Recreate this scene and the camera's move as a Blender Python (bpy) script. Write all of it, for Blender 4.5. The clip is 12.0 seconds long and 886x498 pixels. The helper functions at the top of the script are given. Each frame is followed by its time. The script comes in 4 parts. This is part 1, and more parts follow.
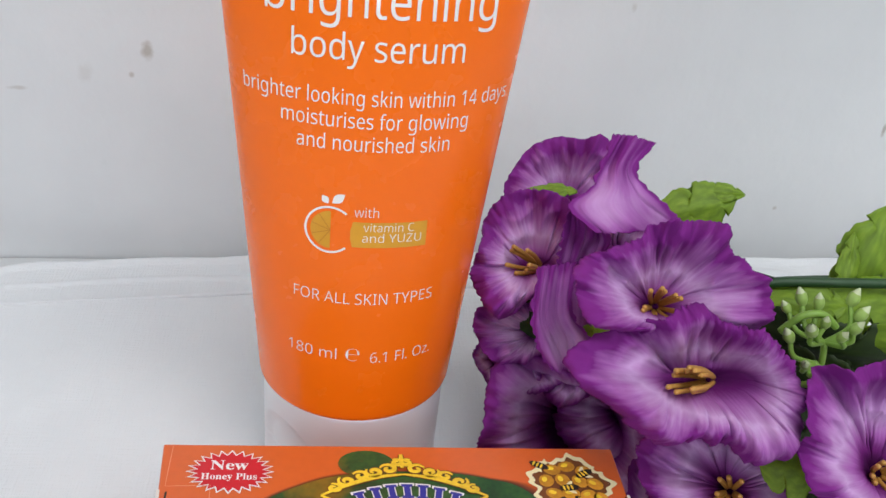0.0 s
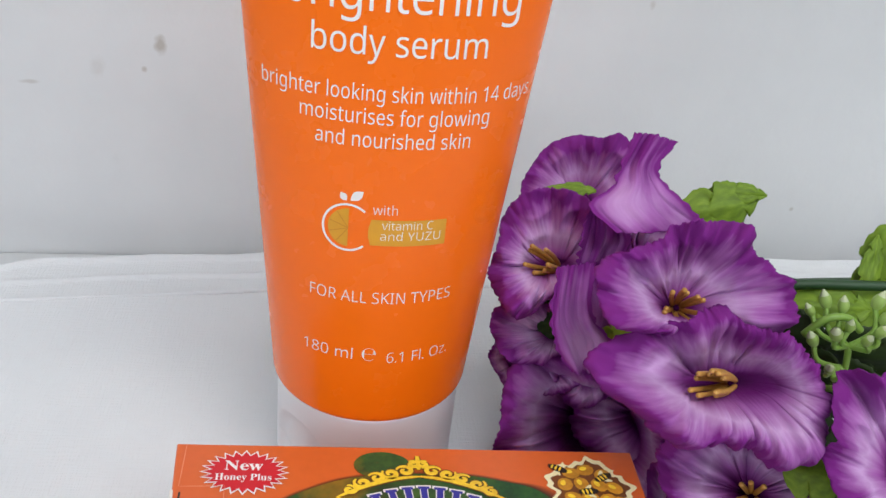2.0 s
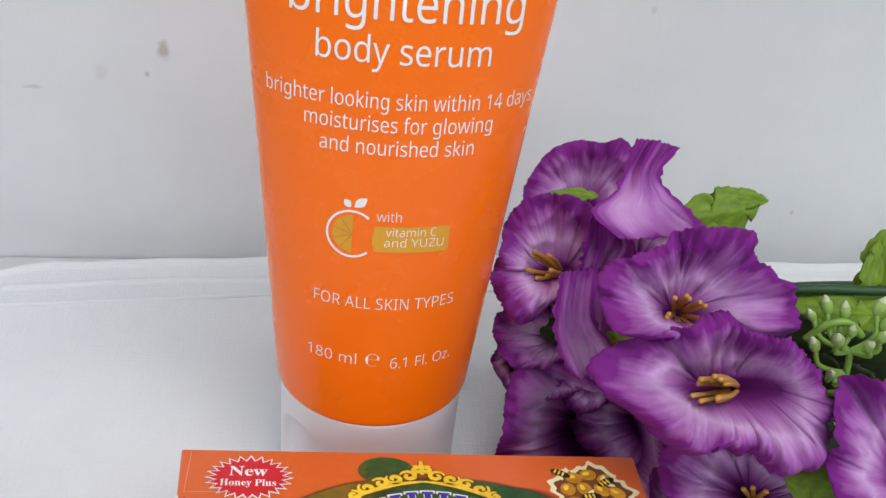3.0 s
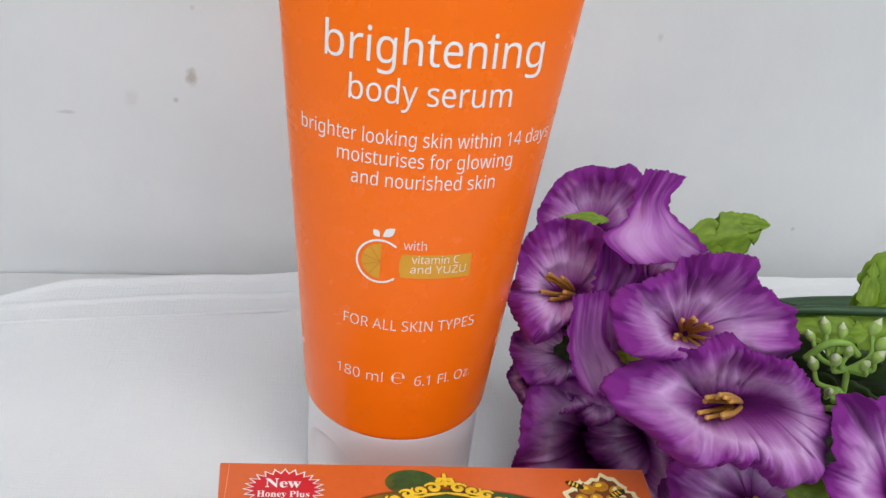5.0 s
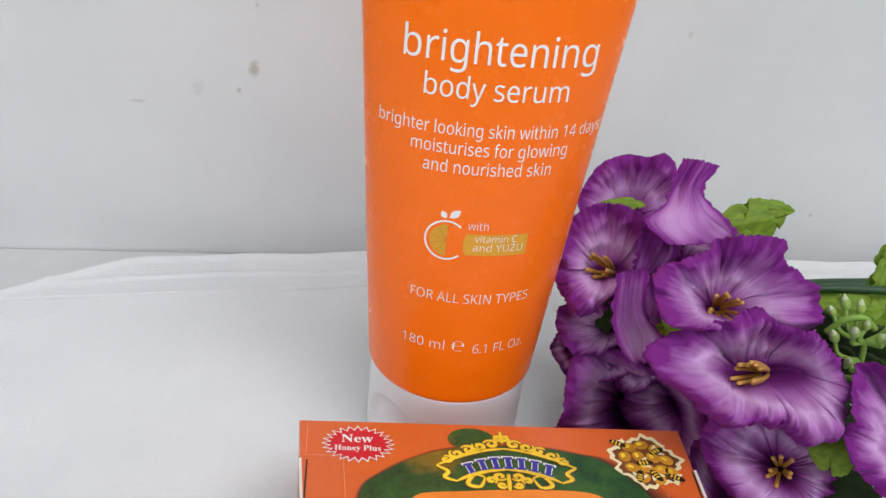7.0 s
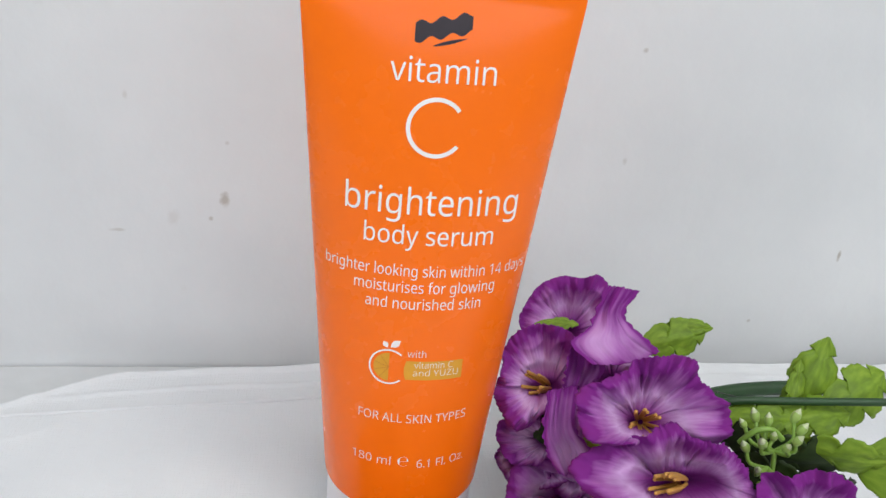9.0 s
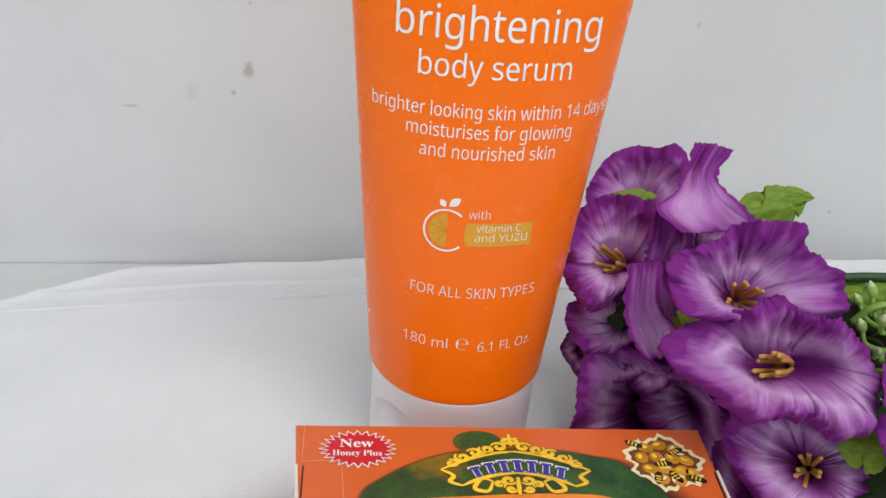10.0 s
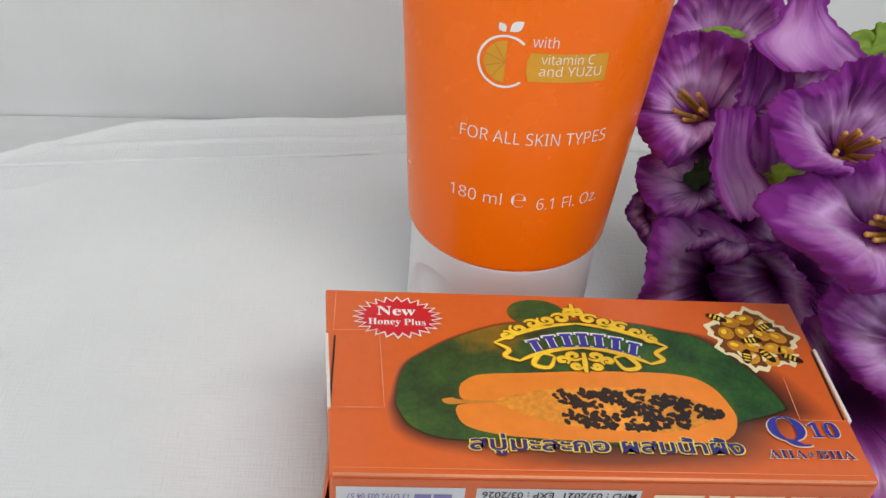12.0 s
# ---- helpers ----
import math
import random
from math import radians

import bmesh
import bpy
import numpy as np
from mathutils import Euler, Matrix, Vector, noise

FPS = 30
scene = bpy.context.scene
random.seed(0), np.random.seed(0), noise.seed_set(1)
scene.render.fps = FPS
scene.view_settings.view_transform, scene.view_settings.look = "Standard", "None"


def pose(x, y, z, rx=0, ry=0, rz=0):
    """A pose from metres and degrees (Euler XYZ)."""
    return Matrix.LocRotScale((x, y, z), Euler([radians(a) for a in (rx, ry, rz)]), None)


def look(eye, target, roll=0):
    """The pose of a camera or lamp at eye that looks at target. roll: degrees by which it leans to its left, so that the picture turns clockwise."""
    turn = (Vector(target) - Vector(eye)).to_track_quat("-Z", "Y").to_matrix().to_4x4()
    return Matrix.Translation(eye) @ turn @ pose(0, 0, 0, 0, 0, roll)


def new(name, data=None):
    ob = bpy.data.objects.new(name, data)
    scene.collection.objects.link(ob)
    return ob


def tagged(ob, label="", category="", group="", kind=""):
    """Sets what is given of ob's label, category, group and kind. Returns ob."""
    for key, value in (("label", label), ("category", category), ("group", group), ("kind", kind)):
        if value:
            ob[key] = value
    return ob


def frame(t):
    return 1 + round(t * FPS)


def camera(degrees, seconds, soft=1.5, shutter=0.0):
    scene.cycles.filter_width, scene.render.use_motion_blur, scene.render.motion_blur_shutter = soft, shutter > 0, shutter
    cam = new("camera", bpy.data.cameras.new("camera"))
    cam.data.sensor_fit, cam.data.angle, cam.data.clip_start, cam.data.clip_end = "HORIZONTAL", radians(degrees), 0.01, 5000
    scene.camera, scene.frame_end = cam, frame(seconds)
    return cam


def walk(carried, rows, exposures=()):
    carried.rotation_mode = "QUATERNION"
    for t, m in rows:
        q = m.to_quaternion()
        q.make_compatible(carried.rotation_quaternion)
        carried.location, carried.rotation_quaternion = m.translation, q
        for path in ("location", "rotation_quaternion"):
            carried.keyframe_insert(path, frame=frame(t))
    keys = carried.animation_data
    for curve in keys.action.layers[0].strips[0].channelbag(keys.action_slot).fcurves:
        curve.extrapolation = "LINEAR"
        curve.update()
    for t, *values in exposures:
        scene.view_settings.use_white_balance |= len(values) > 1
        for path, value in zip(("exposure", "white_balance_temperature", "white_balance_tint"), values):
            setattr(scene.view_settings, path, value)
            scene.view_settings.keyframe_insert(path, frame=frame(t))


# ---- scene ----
cam = camera(50.00, 12.0)
PATH = [
    (0, (-0.01673, -0.15607, 0.18899), (0.00718, 0.01053, 0.08096), 6.48),
    (0.5, (-0.01847, -0.15510, 0.18726), (0.00515, 0.01144, 0.07907), 6.73),
    (1, (-0.01968, -0.15463, 0.18812), (0.00373, 0.01187, 0.07980), 6.87),
    (1.5, (-0.01974, -0.15360, 0.18758), (0.00355, 0.01292, 0.07928), 6.82),
    (2, (-0.01949, -0.15300, 0.18689), (0.00351, 0.01352, 0.07853), 6.79),
    (2.5, (-0.02079, -0.15375, 0.18869), (0.00250, 0.01257, 0.08008), 6.80),
    (3, (-0.02055, -0.15303, 0.18848), (0.00259, 0.01348, 0.08014), 6.77),
    (4.8, (-0.02382, -0.15563, 0.19336), (-0.00105, 0.01054, 0.08441), 6.80),
    (5, (-0.02709, -0.16090, 0.20040), (-0.00428, 0.00568, 0.09209), 6.70),
    (5.5, (-0.03035, -0.17391, 0.21101), (-0.00773, -0.00740, 0.10255), 6.69),
    (6, (-0.03459, -0.18521, 0.21640), (-0.01193, -0.01872, 0.10792), 6.60),
    (6.5, (-0.03931, -0.18664, 0.21258), (-0.01708, -0.02083, 0.10299), 6.54),
    (7, (-0.04349, -0.18068, 0.21097), (-0.02157, -0.01575, 0.09999), 7.04),
    (7.5, (-0.03807, -0.19116, 0.23489), (-0.01530, -0.02391, 0.12760), 7.27),
    (7.7, (-0.03625, -0.19751, 0.24300), (-0.01340, -0.02776, 0.13972), 7.03),
    (9.3, (-0.03255, -0.19826, 0.23467), (-0.01032, -0.02447, 0.13822), 5.99),
    (9.5, (-0.03312, -0.19695, 0.22795), (-0.01106, -0.02340, 0.13102), 5.96),
    (10, (-0.03864, -0.17534, 0.19663), (-0.01974, -0.00691, 0.09046), 5.15),
    (10.5, (-0.03702, -0.15185, 0.15245), (-0.02053, 0.00833, 0.03383), 5.29),
    (11, (-0.03552, -0.14746, 0.14714), (-0.02009, 0.00839, 0.02276), 5.39),
    (11.5, (-0.03631, -0.14756, 0.15180), (-0.01996, 0.00665, 0.02549), 5.83),
    (12, (-0.04174, -0.15184, 0.16923), (-0.02686, 0.00303, 0.04355), 5.41),
]
EXPOSURES = [(0.0, 0.04, 6340, 10), (3.0, 0.04, 6340, 10), (6.0, 0.04, 6470, 10), (9.5, 0.08, 6450, 10), (10.5, -0.07, 6650, 9), (11.2, -0.15, 6750, 7), (12.0, -0.08, 6650, 8)]
walk(cam, [(t, look(eye, target, roll)) for t, eye, target, roll in PATH], EXPOSURES)

# ---- world and light ----
WALL_Y, WALL_TURN = 0.1415, 2.58          # the wall behind the table, turned a little
ROOM = pose(0, WALL_Y, 0, 0, 0, WALL_TURN)
world = bpy.data.worlds.new("world")
world.use_nodes = True
scene.world = world
sky = world.node_tree.nodes.new("ShaderNodeTexSky")
sky.sky_type, sky.sun_disc, sky.sun_elevation, sky.sun_rotation = "NISHITA", False, radians(50), radians(200)
world.node_tree.links.new(sky.outputs[0], world.node_tree.nodes["Background"].inputs[0])
world.node_tree.nodes["Background"].inputs[1].default_value = 0.1


def window_light(name, place, target, wide, high, watts, colour):
    lamp = bpy.data.lights.new(name, "AREA")
    lamp.shape, lamp.size, lamp.size_y, lamp.energy, lamp.color = "RECTANGLE", wide, high, watts, colour
    ob = new(name, lamp)
    ob.matrix_world = look(place, target)
    return ob


# No source is in view: the overhead lamp is added, windows are assumed openings.
window_light("added_overhead_lamp", ROOM @ Vector((0.45, -1.05, 1.88)), ROOM @ Vector((0.45, -1.05, 0.0)), 1.5, 1.1, 28, (0.965, 0.98, 0.975))
window_light("left_window_daylight", ROOM @ Vector((-1.56, -1.0, 0.75)), ROOM @ Vector((0, -1.0, 0.55)), 1.3, 1.1, 6.5, (0.965, 0.98, 0.975))
window_light("front_window_daylight", ROOM @ Vector((0.45, -2.46, 1.15)), ROOM @ Vector((0.45, 0, 0.75)), 1.9, 1.1, 10.0, (0.965, 0.98, 0.975))


# ---- node and mesh helpers ----
def nodes_of(name, rough=0.5, metal=0.0):
    mat = bpy.data.materials.new(name)
    mat.use_nodes = True
    tree = mat.node_tree
    b = tree.nodes["Principled BSDF"]
    b.inputs["Roughness"].default_value, b.inputs["Metallic"].default_value = rough, metal
    return mat, tree, b


def add(tree, kind, **values):
    n = tree.nodes.new(kind)
    for key, value in values.items():
        n.inputs[key].default_value = value
    return n


def ramp(tree, source, stops):
    n = tree.nodes.new("ShaderNodeValToRGB")
    el = n.color_ramp.elements
    while len(el) < len(stops):
        el.new(0.5)
    for e, (at, c) in zip(el, stops):
        e.position, e.color = at, (*c, 1)
    tree.links.new(source, n.inputs[0])
    return n.outputs[0]


def mix(tree, fac, a, b, blend="MIX"):
    n = tree.nodes.new("ShaderNodeMix")
    n.data_type, n.blend_type = "RGBA", blend
    for sock, v in ((n.inputs[0], fac), (n.inputs[6], a), (n.inputs[7], b)):
        if isinstance(v, bpy.types.NodeSocket):
            tree.links.new(v, sock)
        elif isinstance(v, (int, float)):
            sock.default_value = v
        else:
            sock.default_value = (*v, 1)
    return n.outputs[2]


def calc(tree, op, a, b=0.0, c=None):
    n = tree.nodes.new("ShaderNodeMath")
    n.operation = op
    for i, v in enumerate((a, b) if c is None else (a, b, c)):
        if isinstance(v, (int, float)):
            n.inputs[i].default_value = v
        else:
            tree.links.new(v, n.inputs[i])
    return n.outputs[0]


def noise_of(tree, scale, detail=3.0, source="Object", stretch=None, rough=0.5):
    tc = tree.nodes.new("ShaderNodeTexCoord")
    vec = tc.outputs[source]
    if stretch:
        m = add(tree, "ShaderNodeMapping", Scale=stretch)
        tree.links.new(vec, m.inputs[0])
        vec = m.outputs[0]
    n = add(tree, "ShaderNodeTexNoise", Scale=scale, Detail=detail, Roughness=rough)
    tree.links.new(vec, n.inputs["Vector"])
    return n.outputs[0]


def bump(tree, b, height, strength, distance):
    n = add(tree, "ShaderNodeBump", Strength=strength, Distance=distance)
    tree.links.new(height, n.inputs["Height"])
    tree.links.new(n.outputs[0], b.inputs["Normal"])


def plain(name, colour, rough=0.5, spread=0.08, grain=900.0, relief=0.0, metal=0.0, coat=0.0, spec=0.5):
    """A surface of one colour with slight unevenness at two scales."""
    mat, tree, b = nodes_of(name, rough, metal)
    both = calc(tree, "ADD", calc(tree, "MULTIPLY", noise_of(tree, grain * 0.06, 2), 0.6), calc(tree, "MULTIPLY", noise_of(tree, grain, 3), 0.4))
    lo, hi = [c * (1 - spread) for c in colour], [min(1, c * (1 + spread)) for c in colour]
    tree.links.new(ramp(tree, both, ((0.35, lo), (0.65, hi))), b.inputs["Base Color"])
    tree.links.new(calc(tree, "MULTIPLY_ADD", both, 0.12, rough - 0.06), b.inputs["Roughness"])
    b.inputs["Coat Weight"].default_value = coat
    b.inputs["Specular IOR Level"].default_value = spec
    if relief:
        bump(tree, b, noise_of(tree, grain, 4), 0.5, relief)
    return mat


def mesh_of(name, verts, faces, uvs=None, smooth=True):
    me = bpy.data.meshes.new(name)
    me.from_pydata([tuple(v) for v in verts], [], faces)
    if uvs is not None:
        layer = me.uv_layers.new(name="UVMap")
        idx = np.empty(len(me.loops), int)
        me.loops.foreach_get("vertex_index", idx)
        layer.data.foreach_set("uv", np.asarray(uvs, float)[idx].ravel())
    if smooth:
        me.polygons.foreach_set("use_smooth", [True] * len(me.polygons))
    me.update()
    return me


def part(name, data, material, parent=None, label=""):
    """Links a bmesh or mesh as one object, under a thing or a part."""
    if isinstance(data, bmesh.types.BMesh):
        me = bpy.data.meshes.new(name)
        data.to_mesh(me)
        data.free()
    else:
        me = data
    if material:
        me.materials.clear()
        me.materials.append(material)
    ob = new(name, me)
    if parent:
        ob.parent = parent
    if label:
        ob["label"] = label
    return ob


def thing(name, label, category, group="", kind=""):
    return tagged(new(name), label, category, group, kind)


def grid(nu, nv, fn, wrap=False):
    """Vertices, faces and uvs of a sheet fn(u, v) with u, v in 0..1; wrap closes it in u."""
    cols = nu if wrap else nu + 1
    verts = [fn(i / nu, j / nv) for j in range(nv + 1) for i in range(cols)]
    uvs = [(i / nu, j / nv) for j in range(nv + 1) for i in range(cols)]
    faces = [(j * cols + i, j * cols + (i + 1) % cols, (j + 1) * cols + (i + 1) % cols, (j + 1) * cols + i) for j in range(nv) for i in range(nu)]
    return verts, faces, uvs


def block(size, place, bevel=0.0, seg=2, turn=None):
    bm = bmesh.new()
    bmesh.ops.create_cube(bm, size=1)
    bmesh.ops.scale(bm, vec=size, verts=bm.verts)
    if bevel:
        bmesh.ops.bevel(bm, geom=bm.edges[:], offset=bevel, segments=seg, affect="EDGES", profile=0.5)
    bmesh.ops.transform(bm, matrix=(turn or Matrix.Identity(4)) @ Matrix.Translation(place) if turn else Matrix.Translation(place), verts=bm.verts)
    return bm


def rod(points, radius, sides=8, taper=1.0):
    """A round rod along the points, with closed ends."""
    pts = [Vector(p) for p in points]
    verts, faces = [], []
    for i, p in enumerate(pts):
        d = (pts[min(i + 1, len(pts) - 1)] - pts[max(i - 1, 0)]).normalized()
        a = d.orthogonal().normalized() if i == 0 else (a - d * a.dot(d)).normalized()
        b = d.cross(a)
        r = radius * (1 + (taper - 1) * i / (len(pts) - 1))
        verts += [p + r * (math.cos(k * math.tau / sides) * a + math.sin(k * math.tau / sides) * b) for k in range(sides)]
    for i in range(len(pts) - 1):
        faces += [(i * sides + k, i * sides + (k + 1) % sides, (i + 1) * sides + (k + 1) % sides, (i + 1) * sides + k) for k in range(sides)]
    faces += [tuple(range(sides))[::-1], tuple(range((len(pts) - 1) * sides, len(pts) * sides))]
    return verts, faces


def smooth_line(points, steps=8, closed=False):
    """A Catmull-Rom line through a few points."""
    P = [np.array(p, float) for p in points]
    n, out = len(P), []
    for i in range(n if closed else n - 1):
        a, b, c, d = (P[(i + k) % n] if closed else P[min(max(i + k, 0), n - 1)] for k in (-1, 0, 1, 2))
        for s in range(steps):
            t = s / steps
            out.append(0.5 * (2 * b + (c - a) * t + (2 * a - 5 * b + 4 * c - d) * t * t + (3 * b - a - 3 * c + d) * t ** 3))
    return out if closed else out + [P[-1]]


def joined(pieces):
    verts, faces = [], []
    for v, f in pieces:
        n = len(verts)
        verts += list(v)
        faces += [tuple(i + n for i in q) for q in f]
    return verts, faces


LETTERS = {}


def styled(body, upper, lower, digit):
    """The same words in the built-in set's plain sans or bold serif letters."""
    out = ""
    for c in body:
        if "A" <= c <= "Z":
            out += chr(upper + ord(c) - 65)
        elif "a" <= c <= "z":
            out += chr(lower + ord(c) - 97)
        elif "0" <= c <= "9":
            out += chr(digit + ord(c) - 48)
        else:
            out += c
    return out


def sans(body):
    return styled(body, 0x1D5A0, 0x1D5BA, 0x1D7E2)


def serif(body):
    return styled(body, 0x1D400, 0x1D41A, 0x1D7CE)


def lettering(body, offset=0.0, spacing=1.0):
    """Flat letters of the built-in font as vertices and faces, fitted to a box 1 wide and 1 high; returns also its aspect."""
    key = (body, offset, spacing)
    if key not in LETTERS:
        cu = bpy.data.curves.new("letters", "FONT")
        cu.body, cu.resolution_u, cu.offset, cu.space_character = body, 4, offset, spacing
        ob = new("letters", cu)
        me = bpy.data.meshes.new_from_object(ob.evaluated_get(bpy.context.evaluated_depsgraph_get()))
        bpy.data.objects.remove(ob)
        v = np.array([p.co[:2] for p in me.vertices])
        f = [tuple(p.vertices) for p in me.polygons]
        bpy.data.meshes.remove(me)
        LETTERS[key] = (v, f)
    return LETTERS[key]


# ---- materials ----
def wall_paint():
    mat, tree, b = nodes_of("wall_paint", 0.75)
    tc = tree.nodes.new("ShaderNodeTexCoord")
    blot = ramp(tree, noise_of(tree, 8, 5, rough=0.6), ((0.3, (0.67, 0.68, 0.685)), (0.7, (0.765, 0.77, 0.77))))
    dust = ramp(tree, noise_of(tree, 60, 5, rough=0.7), ((0.66, (0, 0, 0)), (0.8, (1, 1, 1))))
    colour = mix(tree, calc(tree, "MULTIPLY", dust, 0.16), blot, (0.42, 0.40, 0.36))
    wobble = noise_of(tree, 400, 3)
    for x, z, rx, rz, strength in ((-0.0763, 0.0695, 0.0022, 0.0042, 0.55), (-0.0818, 0.0611, 0.0012, 0.0012, 0.45), (-0.0961, 0.0613, 0.0028, 0.0045, 0.14),
                                   (-0.1174, 0.0552, 0.004, 0.0009, 0.3), (-0.0751, 0.0933, 0.0011, 0.0011, 0.25), (0.1873, 0.0503, 0.001, 0.0036, 0.6),
                                   (0.0808, 0.1376, 0.0013, 0.0013, 0.4), (0.0812, 0.0918, 0.0013, 0.002, 0.25), (0.154, 0.0159, 0.0011, 0.0011, 0.35), (-0.111, 0.1109, 0.0012, 0.002, 0.2)):
        m = add(tree, "ShaderNodeMapping", Location=(-x / rx, 0, -z / rz), Scale=(1 / rx, 0, 1 / rz))
        tree.links.new(tc.outputs["Object"], m.inputs[0])
        length = tree.nodes.new("ShaderNodeVectorMath")
        length.operation = "LENGTH"
        tree.links.new(m.outputs[0], length.inputs[0])
        near = calc(tree, "SUBTRACT", calc(tree, "ADD", length.outputs["Value"], calc(tree, "MULTIPLY", wobble, 0.9)), 0.45)
        inside = ramp(tree, near, ((0.35, (1, 1, 1)), (1.0, (0, 0, 0))))
        colour = mix(tree, calc(tree, "MULTIPLY", inside, strength), colour, (0.30, 0.24, 0.17))
    tree.links.new(colour, b.inputs["Base Color"])
    bump(tree, b, noise_of(tree, 90, 5), 0.25, 0.0012)
    return mat


def cloth_weave():
    mat, tree, b = nodes_of("white_cotton", 0.9)
    soft = ramp(tree, noise_of(tree, 14, 4), ((0.3, (0.635, 0.645, 0.66)), (0.7, (0.71, 0.715, 0.72))))
    marks = ramp(tree, noise_of(tree, 45, 5, rough=0.65), ((0.62, (0, 0, 0)), (0.78, (1, 1, 1))))
    colour = mix(tree, calc(tree, "MULTIPLY", marks, 0.12), soft, (0.5, 0.49, 0.46))
    tree.links.new(colour, b.inputs["Base Color"])
    warp = noise_of(tree, 1500, 2, stretch=(1, 0.10, 1))
    weft = noise_of(tree, 1500, 2, stretch=(0.10, 1, 1))
    slub = noise_of(tree, 260, 3, stretch=(1, 0.3, 1))
    bump(tree, b, calc(tree, "ADD", calc(tree, "ADD", warp, weft), calc(tree, "MULTIPLY", slub, 0.8)), 0.55, 0.0004)
    b.inputs["Sheen Weight"].default_value = 0.15
    return mat


def petal_fabric():
    """Dyed silk: dark throat, pale middle, violet rim, with fine rays."""
    mat, tree, b = nodes_of("violet_silk", 0.75)
    uv = tree.nodes.new("ShaderNodeUVMap")
    sep = tree.nodes.new("ShaderNodeSeparateXYZ")
    tree.links.new(uv.outputs[0], sep.inputs[0])
    m = add(tree, "ShaderNodeMapping", Scale=(40, 1.9, 1))
    tree.links.new(uv.outputs[0], m.inputs[0])
    rays = add(tree, "ShaderNodeTexNoise", Scale=1.0, Detail=3.0)
    tree.links.new(m.outputs[0], rays.inputs["Vector"])
    patch = noise_of(tree, 70, 2)
    stray = calc(tree, "ADD", calc(tree, "MULTIPLY_ADD", rays.outputs[0], 0.55, -0.275), calc(tree, "MULTIPLY_ADD", patch, 0.60, -0.30))
    v = calc(tree, "ADD", sep.outputs[1], calc(tree, "MULTIPLY", stray, calc(tree, "MINIMUM", calc(tree, "MULTIPLY", sep.outputs[1], 1.5), 1.0)))
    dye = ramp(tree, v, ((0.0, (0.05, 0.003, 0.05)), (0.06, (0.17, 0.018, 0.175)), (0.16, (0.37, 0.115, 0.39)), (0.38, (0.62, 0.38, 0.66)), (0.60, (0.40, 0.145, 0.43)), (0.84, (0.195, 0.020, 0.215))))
    tree.links.new(dye, b.inputs["Base Color"])
    thread = noise_of(tree, 3200, 1)
    bump(tree, b, calc(tree, "ADD", calc(tree, "MULTIPLY", thread, 0.3), calc(tree, "ADD", calc(tree, "MULTIPLY", rays.outputs[0], 0.5), noise_of(tree, 260, 3))), 0.5, 0.0006)
    b.inputs["Specular IOR Level"].default_value = 0.15
    glow = tree.nodes.new("ShaderNodeBsdfTranslucent")
    tree.links.new(dye, glow.inputs[0])
    both = tree.nodes.new("ShaderNodeMixShader")
    both.inputs[0].default_value = 0.05
    tree.links.new(b.outputs[0], both.inputs[1])
    tree.links.new(glow.outputs[0], both.inputs[2])
    tree.links.new(both.outputs[0], tree.nodes["Material Output"].inputs[0])
    return mat


def leaf_fabric(name, low, mid, high):
    mat, tree, b = nodes_of(name, 0.6)
    uv = tree.nodes.new("ShaderNodeUVMap")
    m = add(tree, "ShaderNodeMapping", Scale=(7, 5, 1))
    tree.links.new(uv.outputs[0], m.inputs[0])
    n = add(tree, "ShaderNodeTexNoise", Scale=1.0, Detail=3.0)
    tree.links.new(m.outputs[0], n.inputs["Vector"])
    both = calc(tree, "ADD", calc(tree, "MULTIPLY", n.outputs[0], 0.6), calc(tree, "MULTIPLY", noise_of(tree, 60, 2), 0.4))
    dye = ramp(tree, both, ((0.25, low), (0.5, mid), (0.75, high)))
    tree.links.new(dye, b.inputs["Base Color"])
    bump(tree, b, calc(tree, "ADD", n.outputs[0], calc(tree, "MULTIPLY", noise_of(tree, 2500, 1), 0.2)), 0.4, 0.0005)
    glow = tree.nodes.new("ShaderNodeBsdfTranslucent")
    tree.links.new(dye, glow.inputs[0])
    two = tree.nodes.new("ShaderNodeMixShader")
    two.inputs[0].default_value = 0.25
    tree.links.new(b.outputs[0], two.inputs[1])
    tree.links.new(glow.outputs[0], two.inputs[2])
    tree.links.new(two.outputs[0], tree.nodes["Material Output"].inputs[0])
    return mat


def papaya_print():
    mat, tree, b = nodes_of("printed_papaya_skin", 0.4)
    tone = calc(tree, "ADD", calc(tree, "MULTIPLY", noise_of(tree, 130, 4), 0.7), calc(tree, "MULTIPLY", noise_of(tree, 900, 2), 0.3))
    green = ramp(tree, tone, ((0.33, (0.006, 0.035, 0.010)), (0.52, (0.018, 0.085, 0.018)), (0.70, (0.06, 0.13, 0.012))))
    tc = tree.nodes.new("ShaderNodeTexCoord")
    m = add(tree, "ShaderNodeMapping", Location=(1.3, 1.05, 0), Scale=(75, 95, 0))
    tree.links.new(tc.outputs["Object"], m.inputs[0])
    ln = tree.nodes.new("ShaderNodeVectorMath")
    ln.operation = "LENGTH"
    tree.links.new(m.outputs[0], ln.inputs[0])
    ripe = ramp(tree, calc(tree, "ADD", ln.outputs["Value"], calc(tree, "MULTIPLY_ADD", noise_of(tree, 300, 3), 1.0, -0.5)), ((0.1, (0.75, 0.75, 0.75)), (0.75, (0, 0, 0))))
    tree.links.new(mix(tree, ripe, green, (0.33, 0.17, 0.01)), b.inputs["Base Color"])
    return mat


